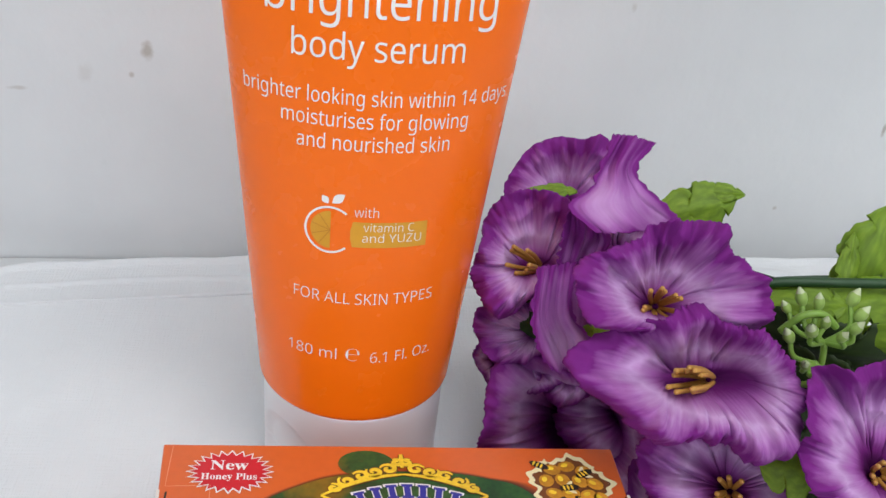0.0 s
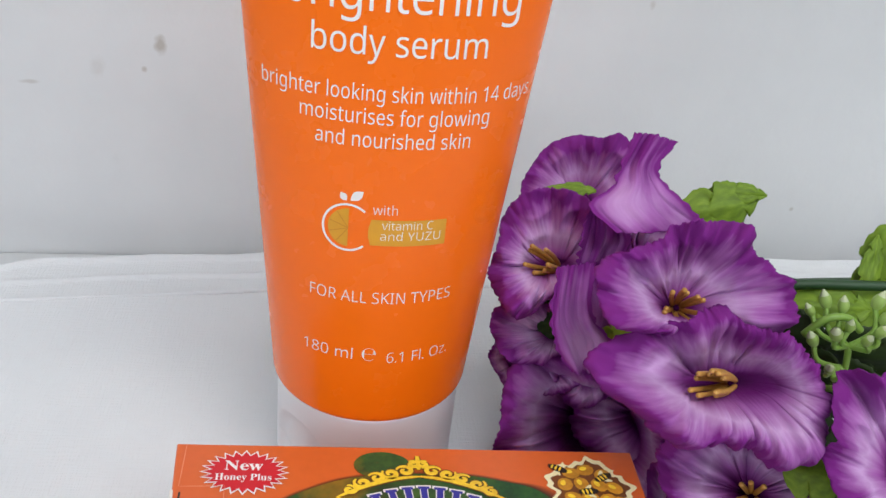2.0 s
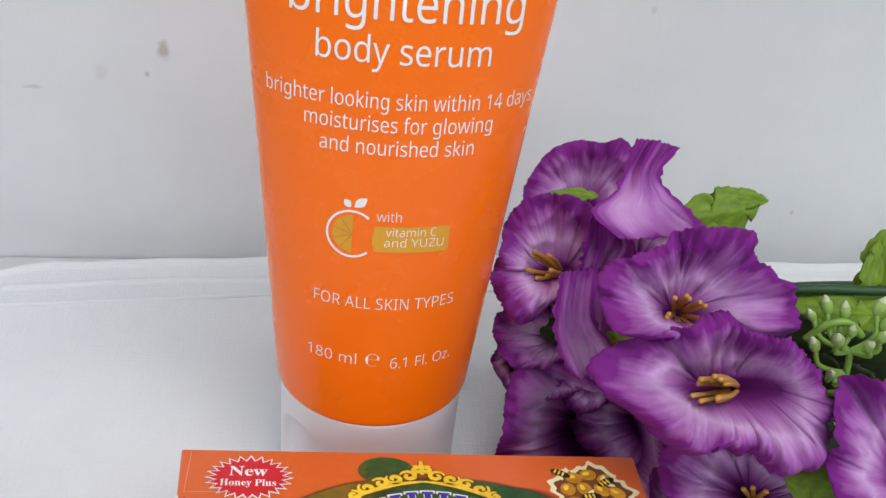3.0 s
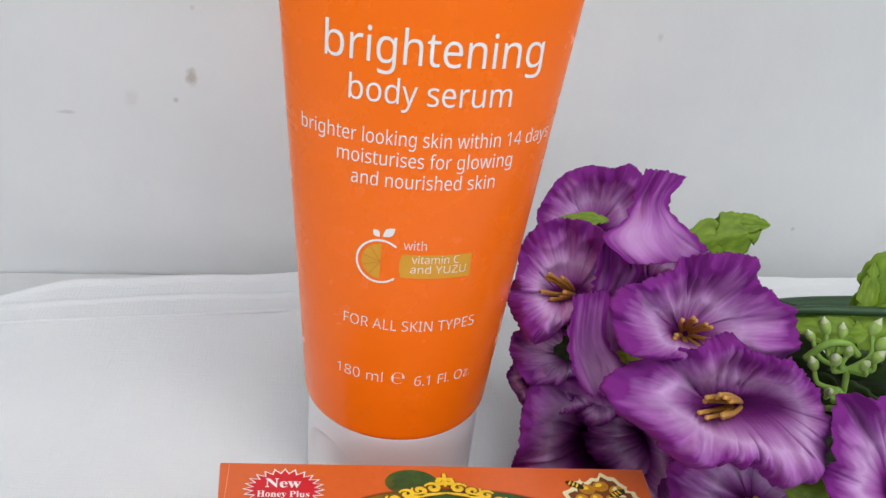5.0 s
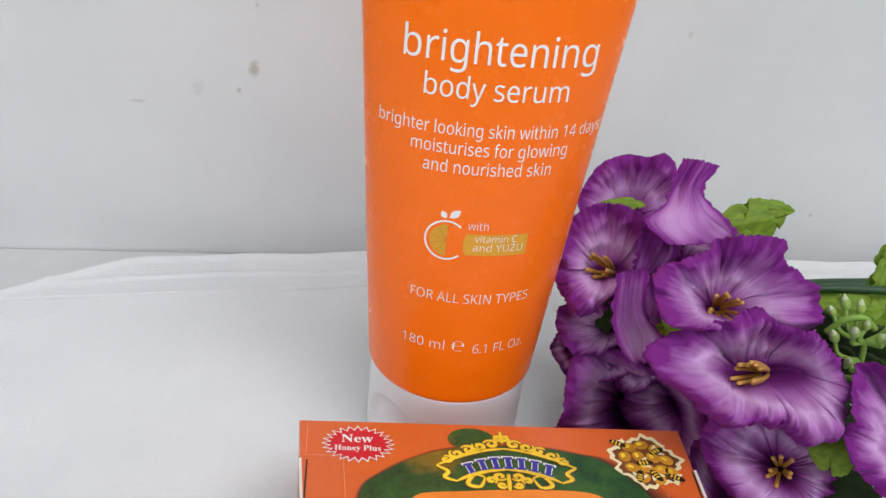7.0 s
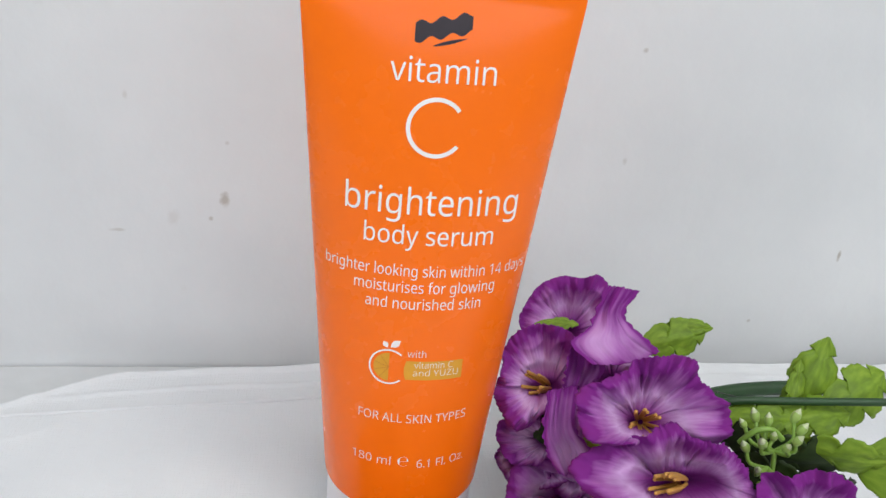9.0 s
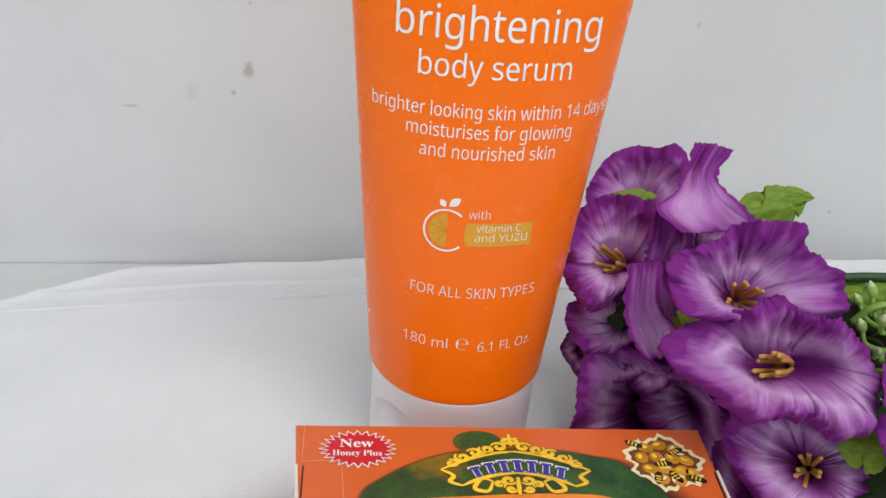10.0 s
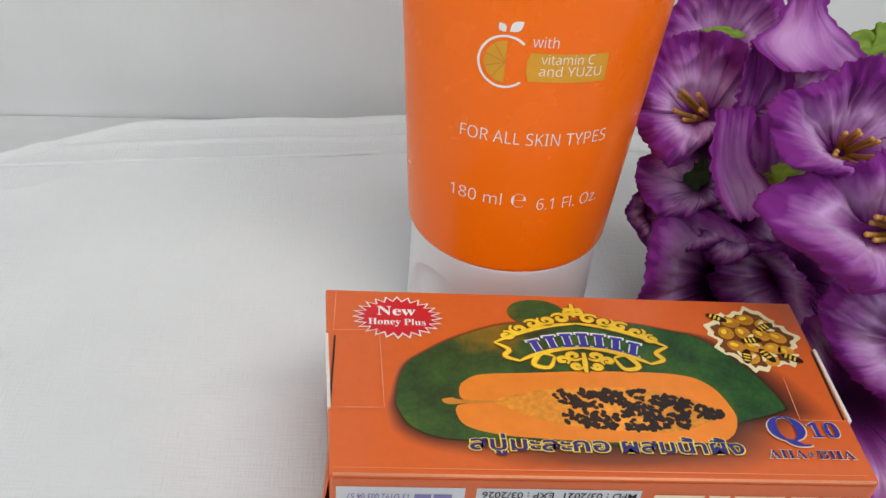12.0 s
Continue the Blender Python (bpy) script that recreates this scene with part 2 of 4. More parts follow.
def shade_print():
    """The soft dark halo that is printed round the fruit."""
    mat, tree, b = nodes_of("printed_halo", 0.36)
    b.inputs["Coat Weight"].default_value = 0.25
    uv = tree.nodes.new("ShaderNodeUVMap")
    sep = tree.nodes.new("ShaderNodeSeparateXYZ")
    tree.links.new(uv.outputs[0], sep.inputs[0])
    tree.links.new(ramp(tree, sep.outputs[1], ((0.0, CARTON), (0.45, (0.24, 0.05, 0.014)), (0.95, (0.03, 0.012, 0.008)))), b.inputs["Base Color"])
    return mat


CARTON = (0.67, 0.122, 0.020)
M_WALL, M_CLOTH, M_PETAL = wall_paint(), cloth_weave(), petal_fabric()
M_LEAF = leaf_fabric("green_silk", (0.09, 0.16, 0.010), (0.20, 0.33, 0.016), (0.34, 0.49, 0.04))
# Lower leaves: a darker green of their own, with shade mixed into it.
M_LEAF_SHADED = leaf_fabric("shaded_dark_green_silk", (0.010, 0.022, 0.004), (0.024, 0.050, 0.006), (0.055, 0.095, 0.010))
M_CEIL = plain("ceiling_paint", (0.8, 0.8, 0.79), 0.8, grain=80)
# Grey for the unseen walls, picked to cut the light they bounce back.
M_ROOM = plain("bounce_cutting_wall_grey", (0.46, 0.45, 0.43), 0.8, grain=80)
M_FLOOR = plain("floor_tile", (0.42, 0.40, 0.37), 0.35, 0.12, 40)
M_TABLE = plain("painted_table_wood", (0.56, 0.565, 0.565), 0.5, 0.06, 120)
M_TUBE = plain("orange_tube_plastic", (1.0, 0.170, 0.002), 0.27, 0.02, 120, coat=0.05, spec=0.35)
M_CAP = plain("white_cap_plastic", (0.80, 0.79, 0.80), 0.38, 0.02, 150)
M_INK = plain("white_print", (0.86, 0.83, 0.82), 0.45, 0.03)
M_LOGO = plain("dark_print", (0.02, 0.012, 0.018), 0.45, 0.1)
M_YUZU = plain("mustard_print", (0.72, 0.34, 0.02), 0.4, 0.05)
M_YUZU_LINE = plain("mustard_line_print", (0.60, 0.24, 0.01), 0.4, 0.05)
M_CARTON = plain("orange_carton", CARTON, 0.36, 0.05, 500, coat=0.25)
# Darker copy of the carton orange: shade painted onto front panel and flap.
M_CARTON_SHADED = plain("orange_carton_shaded", (0.56, 0.102, 0.020), 0.4, 0.05, 500, coat=0.15)
M_BOARD = plain("raw_carton_edge", (0.78, 0.72, 0.66), 0.8, 0.08, 900)
M_CREASE = plain("worn_carton_crease", (0.78, 0.30, 0.16), 0.5, 0.1, 900)
M_PAPAYA, M_HALO = papaya_print(), shade_print()
M_FLESH = plain("printed_papaya_flesh", (0.83, 0.24, 0.025), 0.4, 0.1, 260)
M_CAVITY = plain("printed_papaya_hollow", (0.76, 0.28, 0.03), 0.4, 0.35, 700)
M_SEED = plain("printed_papaya_seed", (0.018, 0.010, 0.008), 0.4, 0.4, 900)
M_GOLD = plain("gold_print", (0.90, 0.55, 0.03), 0.38, 0.25, 900)
M_BROWN = plain("brown_print", (0.16, 0.05, 0.012), 0.4, 0.2, 900)
M_HONEY = plain("honey_print", (0.62, 0.27, 0.02), 0.4, 0.3, 700)
M_NAVY = plain("navy_print", (0.025, 0.022, 0.16), 0.4, 0.1)
M_BLUE = plain("royal_blue_print", (0.028, 0.035, 0.30), 0.4, 0.1)
M_RED = plain("red_print", (0.60, 0.012, 0.022), 0.4, 0.06)
M_WHITE = plain("white_carton_print", (0.82, 0.80, 0.78), 0.45, 0.03)
M_CREAM = plain("cream_print", (0.78, 0.62, 0.42), 0.45, 0.08)
M_YELLOW = plain("yellow_outline_print", (0.85, 0.68, 0.12), 0.4, 0.06)
M_STICKER = plain("sticker_paper", (0.54, 0.545, 0.57), 0.5, 0.03)
M_LILAC = plain("lilac_print", (0.19, 0.16, 0.36), 0.5, 0.08)
M_BLACK = plain("black_print", (0.012, 0.012, 0.014), 0.5, 0.1)
M_STAMEN = plain("ochre_plastic", (0.55, 0.29, 0.06), 0.45, 0.2, 700)
M_CREAMINK = plain("cream_ink", (0.85, 0.76, 0.45), 0.4, 0.05, 500)
M_STALK = plain("printed_stalk_ink", (0.62, 0.24, 0.03), 0.4, 0.2, 600)
M_STEM = plain("green_plastic_stem", (0.20, 0.34, 0.05), 0.45, 0.2, 300)
M_DARKSTEM = plain("dark_green_stem", (0.012, 0.050, 0.010), 0.5, 0.2, 300)
M_BUD = plain("bud_plastic", (0.52, 0.58, 0.34), 0.5, 0.12, 300)
M_BUDCUP = plain("bud_green_plastic", (0.30, 0.44, 0.10), 0.5, 0.15, 300)


# ---- the room ----
def placed(ob, m=ROOM):
    ob.matrix_world = m
    return ob


def setting(name, bm, material, label, category):
    return placed(tagged(part(name, bm, material), label, category, kind="structure"))


FLOOR_Z, CEIL_Z = -0.75, 1.85
setting("wall_north", block((3.4, 0.12, 2.6), (0, 0.06, 0.55)), M_WALL, "off-white painted plaster wall with a few brown smudges", "wall")
setting("floor", block((3.4, 2.9, 0.1), (0, -1.24, FLOOR_Z - 0.05)), M_FLOOR, "grey tiled floor under the table", "floor")
# Unseen ceiling, opened so that the added overhead lamp shines through.
bm = bmesh.new()
for x0, x1, y0, y1 in ((-1.7, -0.32, -2.69, 0.21), (1.22, 1.7, -2.69, 0.21), (-0.32, 1.22, -2.69, -1.62), (-0.32, 1.22, -0.48, 0.21)):
    bmesh.ops.create_cube(bm, size=1, matrix=Matrix.Translation(((x0 + x1) / 2, (y0 + y1) / 2, CEIL_Z + 0.05)) @ Matrix.Diagonal((x1 - x0, y1 - y0, 0.1, 1)))
setting("ceiling", bm, M_CEIL, "plain white painted ceiling, opened for an added overhead lamp", "ceiling")
setting("wall_east", block((0.12, 2.5, 2.6), (1.64, -1.25, 0.55)), M_ROOM, "unseen side wall, grey-beige to cut bounced light", "wall")


def wall_with_window(name, along, centre, opening, label):
    """A wall of four blocks round one opening; along: 0 runs in x, 1 in y."""
    a0, a1, z0, z1 = opening
    lo, hi = (-1.70, 1.70) if along == 0 else (-2.5, 0.0)
    bm = bmesh.new()
    for s0, s1, t0, t1 in ((lo, a0, FLOOR_Z, CEIL_Z), (a1, hi, FLOOR_Z, CEIL_Z), (a0, a1, FLOOR_Z, z0), (a0, a1, z1, CEIL_Z)):
        size = (s1 - s0, 0.12, t1 - t0) if along == 0 else (0.12, s1 - s0, t1 - t0)
        mid = ((s0 + s1) / 2, centre, (t0 + t1) / 2) if along == 0 else (centre, (s0 + s1) / 2, (t0 + t1) / 2)
        bmesh.ops.create_cube(bm, size=1, matrix=Matrix.Translation(mid) @ Matrix.Diagonal((*size, 1)))
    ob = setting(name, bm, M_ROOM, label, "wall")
    return ob


wall_with_window("wall_west", 1, -1.64, (-1.65, -0.35, 0.2, 1.3), "unseen wall with a window opening, grey-beige to cut bounced light")
wall_with_window("wall_south", 0, -2.56, (-0.5, 1.4, 0.6, 1.7), "unseen wall with a wide window opening, grey-beige to cut bounced light")


# ---- table and cloth ----
def cloth_back(x):
    y = 0.1335 + (0.115 if x < 0 else 0.035) * x
    k = max(0.0, -0.112 - x)
    return y - 0.52 * k * k / (k + 0.012)


def cloth_ridge(x):
    return 0.1107 + (0.134 if x < 0 else 0.05) * x


def cloth_height(x, y):
    d = min(0.2, cloth_ridge(x) - y)
    z = 0.0004 * math.exp(-(d / 0.0012) ** 2) - 0.0017 / (1 + math.exp(max(-60, min(60, d / 0.00035))))
    z += 0.0009 * math.exp(-((d + 0.0125 + 0.001 * math.sin(x * 60)) / 0.0012) ** 2)
    edge = cloth_back(x) - y
    z += 0.0016 * math.exp(-(edge / 0.0018) ** 2)
    far = 1 / (1 + math.exp((d - 0.012) / 0.006))
    p = Vector((x, y, 0))
    wave = 0.0007 * far * noise.noise(p * 45) + 0.0005 * noise.noise(p * 28 + Vector((3, 1, 0)))
    crease = 0.0012 * max(0.0, 1 - abs(noise.noise(p * 13 + Vector((9, 4, 0)))) * 6) ** 2
    calm = 1 if x < -0.062 or y > 0.07 else 0.25
    return z + (wave - 0.0004 + crease * (0.8 - 0.5 * far)) * calm - 0.0003


def cloth_sheet():
    xs = [-0.45, -0.4, -0.35, -0.3, -0.26] + list(np.arange(-0.23, 0.29, 0.0022)) + [0.3, 0.34, 0.4, 0.46]
    ds = list(np.arange(0, 0.011, 0.0007)) + list(np.arange(0.011, 0.032, 0.0003)) + list(np.arange(0.032, 0.33, 0.003)) + [0.36, 0.42, 0.5, 0.6, 0.66]
    front, verts, faces = -0.52, [], []
    for d in ds:
        for x in xs:
            y = cloth_back(x) - d
            z = cloth_height(x, y)
            if y < front:
                y, z = front - 0.003, -(front - y)
            verts.append((x, y, z))
    n = len(xs)
    for j in range(len(ds) - 1):
        faces += [(j * n + i + n, j * n + i + n + 1, j * n + i + 1, j * n + i) for i in range(n - 1)]
    return mesh_of("tablecloth", verts, faces)


table = thing("table", "plain painted wooden table under the white cloth", "table")
bm = bmesh.new()
ring = [(-0.45, -0.5), (0.45, -0.5), (0.45, 0.1610), (-0.45, 0.1205)]
top_face = bm.faces.new([bm.verts.new((x, y, -0.0100)) for x, y in ring])
low = bmesh.ops.extrude_face_region(bm, geom=[top_face])
bmesh.ops.translate(bm, vec=(0, 0, -0.026), verts=[g for g in low["geom"] if isinstance(g, bmesh.types.BMVert)])
bmesh.ops.recalc_face_normals(bm, faces=bm.faces)
part("tabletop", bm, M_TABLE, table)
for x, y in ((-0.4, -0.44), (0.4, -0.44), (-0.38, -0.16), (0.4, 0.1)):
    part("leg", block((0.045, 0.045, 0.7195), (x, y, -0.3903), 0.004), M_TABLE, table)
cloth = tagged(part("tablecloth", cloth_sheet(), M_CLOTH), "white cotton cloth with a folded hem, spread on the table", "tablecloth")
hem_line = [(x, cloth_ridge(x), 0.0004 + 0.0004 * noise.noise(Vector((x * 30, 0, 0))) - 0.0010) for x in np.arange(-0.21, 0.26, 0.006)]
part("hem", mesh_of("hem", *rod(hem_line, 0.0008, 10)), M_CLOTH, cloth, "rolled white hem")
# Unseen pad, added so the lowered tabletop stays hidden from the camera.
bm = bmesh.new()
back = [(x, cloth_back(x) - 0.0025) for x in np.linspace(0.43, -0.43, 60)]
under = bm.faces.new([bm.verts.new((x, y, -0.0099)) for x, y in back + [(-0.43, -0.49), (0.43, -0.49)]])
up = bmesh.ops.extrude_face_region(bm, geom=[under])
bmesh.ops.translate(bm, vec=(0, 0, 0.0062), verts=[g for g in up["geom"] if isinstance(g, bmesh.types.BMVert)])
bmesh.ops.recalc_face_normals(bm, faces=bm.faces)
part("added_under_pad", bm, M_CLOTH, cloth, "unseen cloth pad, added under the tablecloth")
thick = cloth.modifiers.new("thickness", "SOLIDIFY")
thick.thickness, thick.offset = 0.0006, -1


# ---- the orange tube ----
AX, AY, R0 = -0.009, 0.0355, 0.0238
Z_LOW, Z_TOP = 0.025, 0.180


def tube_axes(z):
    s = min(max((z - Z_LOW) / (Z_TOP - Z_LOW), 0.0), 1.0)
    return R0 + (0.0357 - R0) * s, max(R0 * (1 - s) ** 0.62, 0.0007)


def tube_mid(z):
    """The tube's centre, shifted towards its top to fit its outline in the camera's view."""
    return AX + 0.0005 * min(max((z - Z_LOW) / (Z_TOP - Z_LOW), 0.0), 1.0)


TURN = np.linspace(-math.pi / 2, math.pi / 2, 241)


def on_tube(s, z, lift=0.00012):
    """The point of the tube's front at arc length s from its middle and height z."""
    a, b = tube_axes(z)
    x, y = a * np.sin(TURN), -b * np.cos(TURN)
    arc = np.concatenate(([0], np.cumsum(np.hypot(np.diff(x), np.diff(y)))))
    p = np.interp(s, arc - arc[120], TURN)
    n = Vector((math.sin(p) / a, -math.cos(p) / b, 0)).normalized()
    return Vector((tube_mid(z) + a * math.sin(p), AY - b * math.cos(p), z)) + n * lift


tube = thing("squeeze_tube", "glossy orange plastic squeeze tube standing on its white flip cap", "cosmetic tube")


def body_sheet(u, v):
    q = u * math.tau
    if v < 0.06:
        z, shrink = 0.0292 + 0.0016 * (v / 0.06), 1 - 0.045 * (1 - v / 0.06) ** 2
    else:
        z, shrink = 0.0308 + (v - 0.06) / 0.94 * (0.186 - 0.0308), 1
    a, b = tube_axes(z)
    return (tube_mid(z) + a * shrink * math.sin(q), AY - b * shrink * math.cos(q), z)


verts, faces, uvs = grid(120, 90, body_sheet, wrap=True)
part("body", mesh_of("body", verts, faces), M_TUBE, tube)


def cap_sheet(u, v):
    q = u * math.tau
    # rounded foot, straight side, rounded top edge
    z = 0.0304 * v
    r = 0.0231
    if v < 0.06:
        r -= 0.0012 * (1 - v / 0.06) ** 2
    if v > 0.96:
        r -= 0.0006 * ((v - 0.96) / 0.04) ** 2
    if 0.30 < v < 0.33:
        r -= 0.0003
    a = (math.degrees(q) + 180) % 360 - 180
    # oval thumb recess
    into = 1 - math.hypot((a + 50) / 27, (z - 0.0095) / 0.0130)
    r -= 0.0014 * min(1, max(0, into * 5)) ** 0.7
    return (AX + r * math.sin(q), AY - r * math.cos(q), z)


verts, faces, uvs = grid(144, 70, cap_sheet, wrap=True)
faces += [tuple(range(144))[::-1], tuple(range(144 * 70, 144 * 71))]
part("cap", mesh_of("cap", verts, faces), M_CAP, tube, "white plastic flip cap with a thumb recess")


def tube_text(body, s0, s1, base, cap_high, material=None, weight=0.0):
    v, f = lettering(sans(body), weight)
    x0, x1 = v[:, 0].min(), v[:, 0].max()
    k = cap_high / 0.714
    pts = [on_tube(s0 + (x - x0) / (x1 - x0) * (s1 - s0), base + y * k) for x, y in v]
    return part("lettering", mesh_of("lettering", pts, f), material or M_INK, tube, "white printed words")


def tube_sheet(name, outline_fn, nu, nv, material, lift=0.0001, wrap=False):
    verts, faces, uvs = grid(nu, nv, lambda u, v: on_tube(*outline_fn(u, v), lift), wrap)
    return part(name, mesh_of(name, verts, faces), material, tube)


tube_text("vitamin", -0.0126, 0.0143, 0.1599, 0.0060, weight=-0.002)
tube_text("brightening", -0.0224, 0.0242, 0.1255, 0.0071, weight=0.000)
tube_text("body serum", -0.0169, 0.0181, 0.1171, 0.0052, weight=0.000)
tube_text("brighter looking skin within 14 days", -0.0279, 0.0305, 0.1080, 0.0032, weight=-0.004)
tube_text("moisturises for glowing", -0.0189, 0.0204, 0.1032, 0.0032, weight=-0.004)
tube_text("and nourished skin", -0.0155, 0.0167, 0.0983, 0.0032, weight=-0.004)
tube_text("with", -0.0027, 0.0025, 0.0836, 0.0022, weight=-0.010)
tube_text("vitamin C", -0.0006, 0.0104, 0.0802, 0.0020, weight=-0.010)
tube_text("and YUZU", -0.0008, 0.0122, 0.0777, 0.0020, weight=-0.010)
tube_text("FOR ALL SKIN TYPES", -0.0157, 0.0164, 0.0622, 0.0028, weight=-0.010)
tube_text("180 ml", -0.0170, -0.0052, 0.0473, 0.0028, weight=-0.010)
tube_text("℮", -0.0031, 0.0001, 0.0472, 0.0046, weight=-0.016)
tube_text("6.1 Fl. Oz.", 0.0026, 0.0176, 0.0467, 0.0028, weight=-0.010)


def arc_band(cs, cz, r, wide, a0, a1):
    def fn(u, v):
        q = radians(a0 + (a1 - a0) * u)
        rr = r + (v - 0.5) * wide
        return cs + rr * math.cos(q), cz + rr * math.sin(q)
    return fn


tube_sheet("big_letter_c", arc_band(0.0000, 0.1486, 0.0072, 0.0011, 38, 322), 48, 2, M_INK)
# the fruit sign: open ring, half slice, leaves, banner
tube_sheet("fruit_ring", arc_band(-0.0079, 0.0800, 0.0053, 0.0005, 48, 312), 48, 1, M_INK)
tube_sheet("fruit_slice", arc_band(-0.0077, 0.0800, 0.0022, 0.0044, 90, 270), 24, 4, M_YUZU)
for a in (126, 162, 198, 234):
    q = radians(a)
    tube_sheet("slice_line", lambda u, v, q=q: (-0.0077 + u * 0.0042 * math.cos(q) - (v - 0.5) * 0.0002 * math.sin(q), 0.0800 + u * 0.0042 * math.sin(q) + (v - 0.5) * 0.0002 * math.cos(q)), 6, 1, M_YUZU_LINE, 0.00016)
for cs, cz, long, wide, lean in ((-0.0062, 0.0874, 0.0034, 0.0010, 40), (-0.0090, 0.0870, 0.0022, 0.0008, 128)):
    def blade(u, v, cs=cs, cz=cz, long=long, wide=wide, lean=lean):
        w = wide * math.sin(math.pi * min(1, u * 0.98 + 0.01)) * (v - 0.5) * 2
        q = radians(lean)
        d = (u - 0.5) * long
        return cs + d * math.cos(q) - w * math.sin(q), cz + d * math.sin(q) + w * math.cos(q)
    tube_sheet("fruit_leaf", blade, 10, 2, M_INK)
tube_sheet("banner", lambda u, v: (-0.0029 + u * 0.0163 - 0.0006 * (1 - u) * math.sin(v * math.pi), 0.0764 + v * 0.0060), 14, 3, M_YUZU)
# the maker's mark as a plain dark flourish
tube_sheet("maker_mark", lambda u, v: (-0.0070 + u * 0.0142, 0.1716 + 0.0030 * u + (v - 0.5) * (0.0042 + 0.0012 * math.sin(u * 17))), 24, 3, M_LOGO)
tube_sheet("maker_mark", lambda u, v: (-0.0022 + u * 0.0085, 0.1687 + 0.0022 * u + (v - 0.5) * 0.0009 * math.sin(math.pi * (0.1 + 0.9 * u))), 12, 1, M_LOGO)


# ---- the soap carton ----
BOX_H = 0.034
X_BACK, X_FRONT, Y_FRONT = (-0.0513, 0.0503), (-0.0478, 0.0515), -0.0482


def top_at(x, y, lift=0.00010):
    """A point of the top, skewed and shortened to fit the camera's view."""
    return Vector((x - y * (0.039 + 0.45 * x), 0.945 * y, BOX_H + 0.0001 + 1.1 * lift))


carton = thing("soap_carton", "orange printed soap carton with a papaya picture lying on the cloth", "soap box")


def carton_shell():
    bm = bmesh.new()
    ring = ((X_BACK[0], 0.0), (X_FRONT[0], Y_FRONT), (X_FRONT[1], Y_FRONT), (X_BACK[1], 0.0))
    lo = [bm.verts.new((x, y, 0.0003)) for x, y in ring]
    hi = [bm.verts.new((x, y, BOX_H)) for x, y in ring]
    for i in range(4):
        bm.faces.new((lo[i], lo[(i + 1) % 4], hi[(i + 1) % 4], hi[i]))
    bm.faces.new(hi)
    bm.faces.new(lo[::-1])
    bmesh.ops.bevel(bm, geom=bm.edges[:], offset=0.0005, segments=3, affect="EDGES", profile=0.6)
    return bm


part("carton_body", carton_shell(), M_CARTON, carton)


def flat(name, outline, lift, material, parent=None, label=""):
    """A printed area on the carton's top, from a closed outline."""
    bm = bmesh.new()
    f = bm.faces.new([bm.verts.new(top_at(p[0], p[1], lift)) for p in outline])
    f.normal_update()
    if f.normal.z < 0:
        f.normal_flip()
    bmesh.ops.triangulate(bm, faces=[f])
    return part(name, bm, material, parent or carton, label)


def oval(x, y, rx, ry, n=24, turn=0.0):
    c, s = math.cos(turn), math.sin(turn)
    return [(x + rx * math.cos(a) * c - ry * math.sin(a) * s, y + rx * math.cos(a) * s + ry * math.sin(a) * c) for a in np.linspace(0, math.tau, n, endpoint=False)]


FRUIT = smooth_line([(-0.0370, -0.0320), (-0.0352, -0.0236), (-0.0309, -0.0191), (-0.0238, -0.0142), (-0.0137, -0.0100), (0.0, -0.0085), (0.0114, -0.0088), (0.0190, -0.0104), (0.0257, -0.0127), (0.0311, -0.0186),
                     (0.0347, -0.0239), (0.0374, -0.0318), (0.0357, -0.0338), (0.0260, -0.0373), (0.0200, -0.0415), (0.0037, -0.0431), (-0.0132, -0.0425), (-0.0270, -0.0424), (-0.0334, -0.0402), (-0.0360, -0.0367)], 6, True)


def printed_halo():
    """A soft dark rim round the lower and right side of the fruit."""
    n, verts, uvs, faces = len(FRUIT), [], [], []
    mid = np.mean(FRUIT, axis=0)
    for p in FRUIT:
        out = (p - mid) / np.linalg.norm(p - mid)
        low = max(0.0, min(1.0, 0.25 - out[1] * 0.9 + out[0] * 0.35))
        for k, v in ((-0.002, 1.0), (0.0, 0.95), (0.0045 * low + 0.0005, 0.45), (0.0105 * low + 0.0012, 0.0)):
            q = p + np.array((out[0], out[1] * 0.9)) * k
            verts.append(top_at(q[0], max(q[1], -0.0496), 0.00003 if v else -0.00008))
            uvs.append((0, v))
    for i in range(n):
        j = (i + 1) % n
        for k in (0, 1, 2):
            faces.append((i * 4 + k, i * 4 + k + 1, j * 4 + k + 1, j * 4 + k))
    return mesh_of("printed_halo", verts, faces, uvs)


part("printed_halo", printed_halo(), M_HALO, carton)
flat("printed_fruit", oval(-0.0070, -0.0060, 0.0062, 0.0042), 0.00009, M_PAPAYA, label="second green papaya in the print")
fruit = flat("printed_papaya", FRUIT, 0.00012, M_PAPAYA, label="printed green papaya")
HALF = smooth_line([(-0.0250, -0.0315), (-0.0249, -0.0290), (-0.0238, -0.0272), (-0.0203, -0.0253), (-0.0111, -0.0246), (-0.0008, -0.0238), (0.0122, -0.0236), (0.0206, -0.0245), (0.0248, -0.0276), (0.0267, -0.0326),
                    (0.0269, -0.0363), (0.0246, -0.0405), (0.0196, -0.0423), (0.0038, -0.0426), (-0.0116, -0.0419), (-0.0192, -0.0410), (-0.0245, -0.0390), (-0.0260, -0.0358), (-0.0256, -0.0340), (-0.0238, -0.0331)], 6, True)
flat("printed_half", HALF, 0.00016, M_FLESH, label="printed orange papaya half")
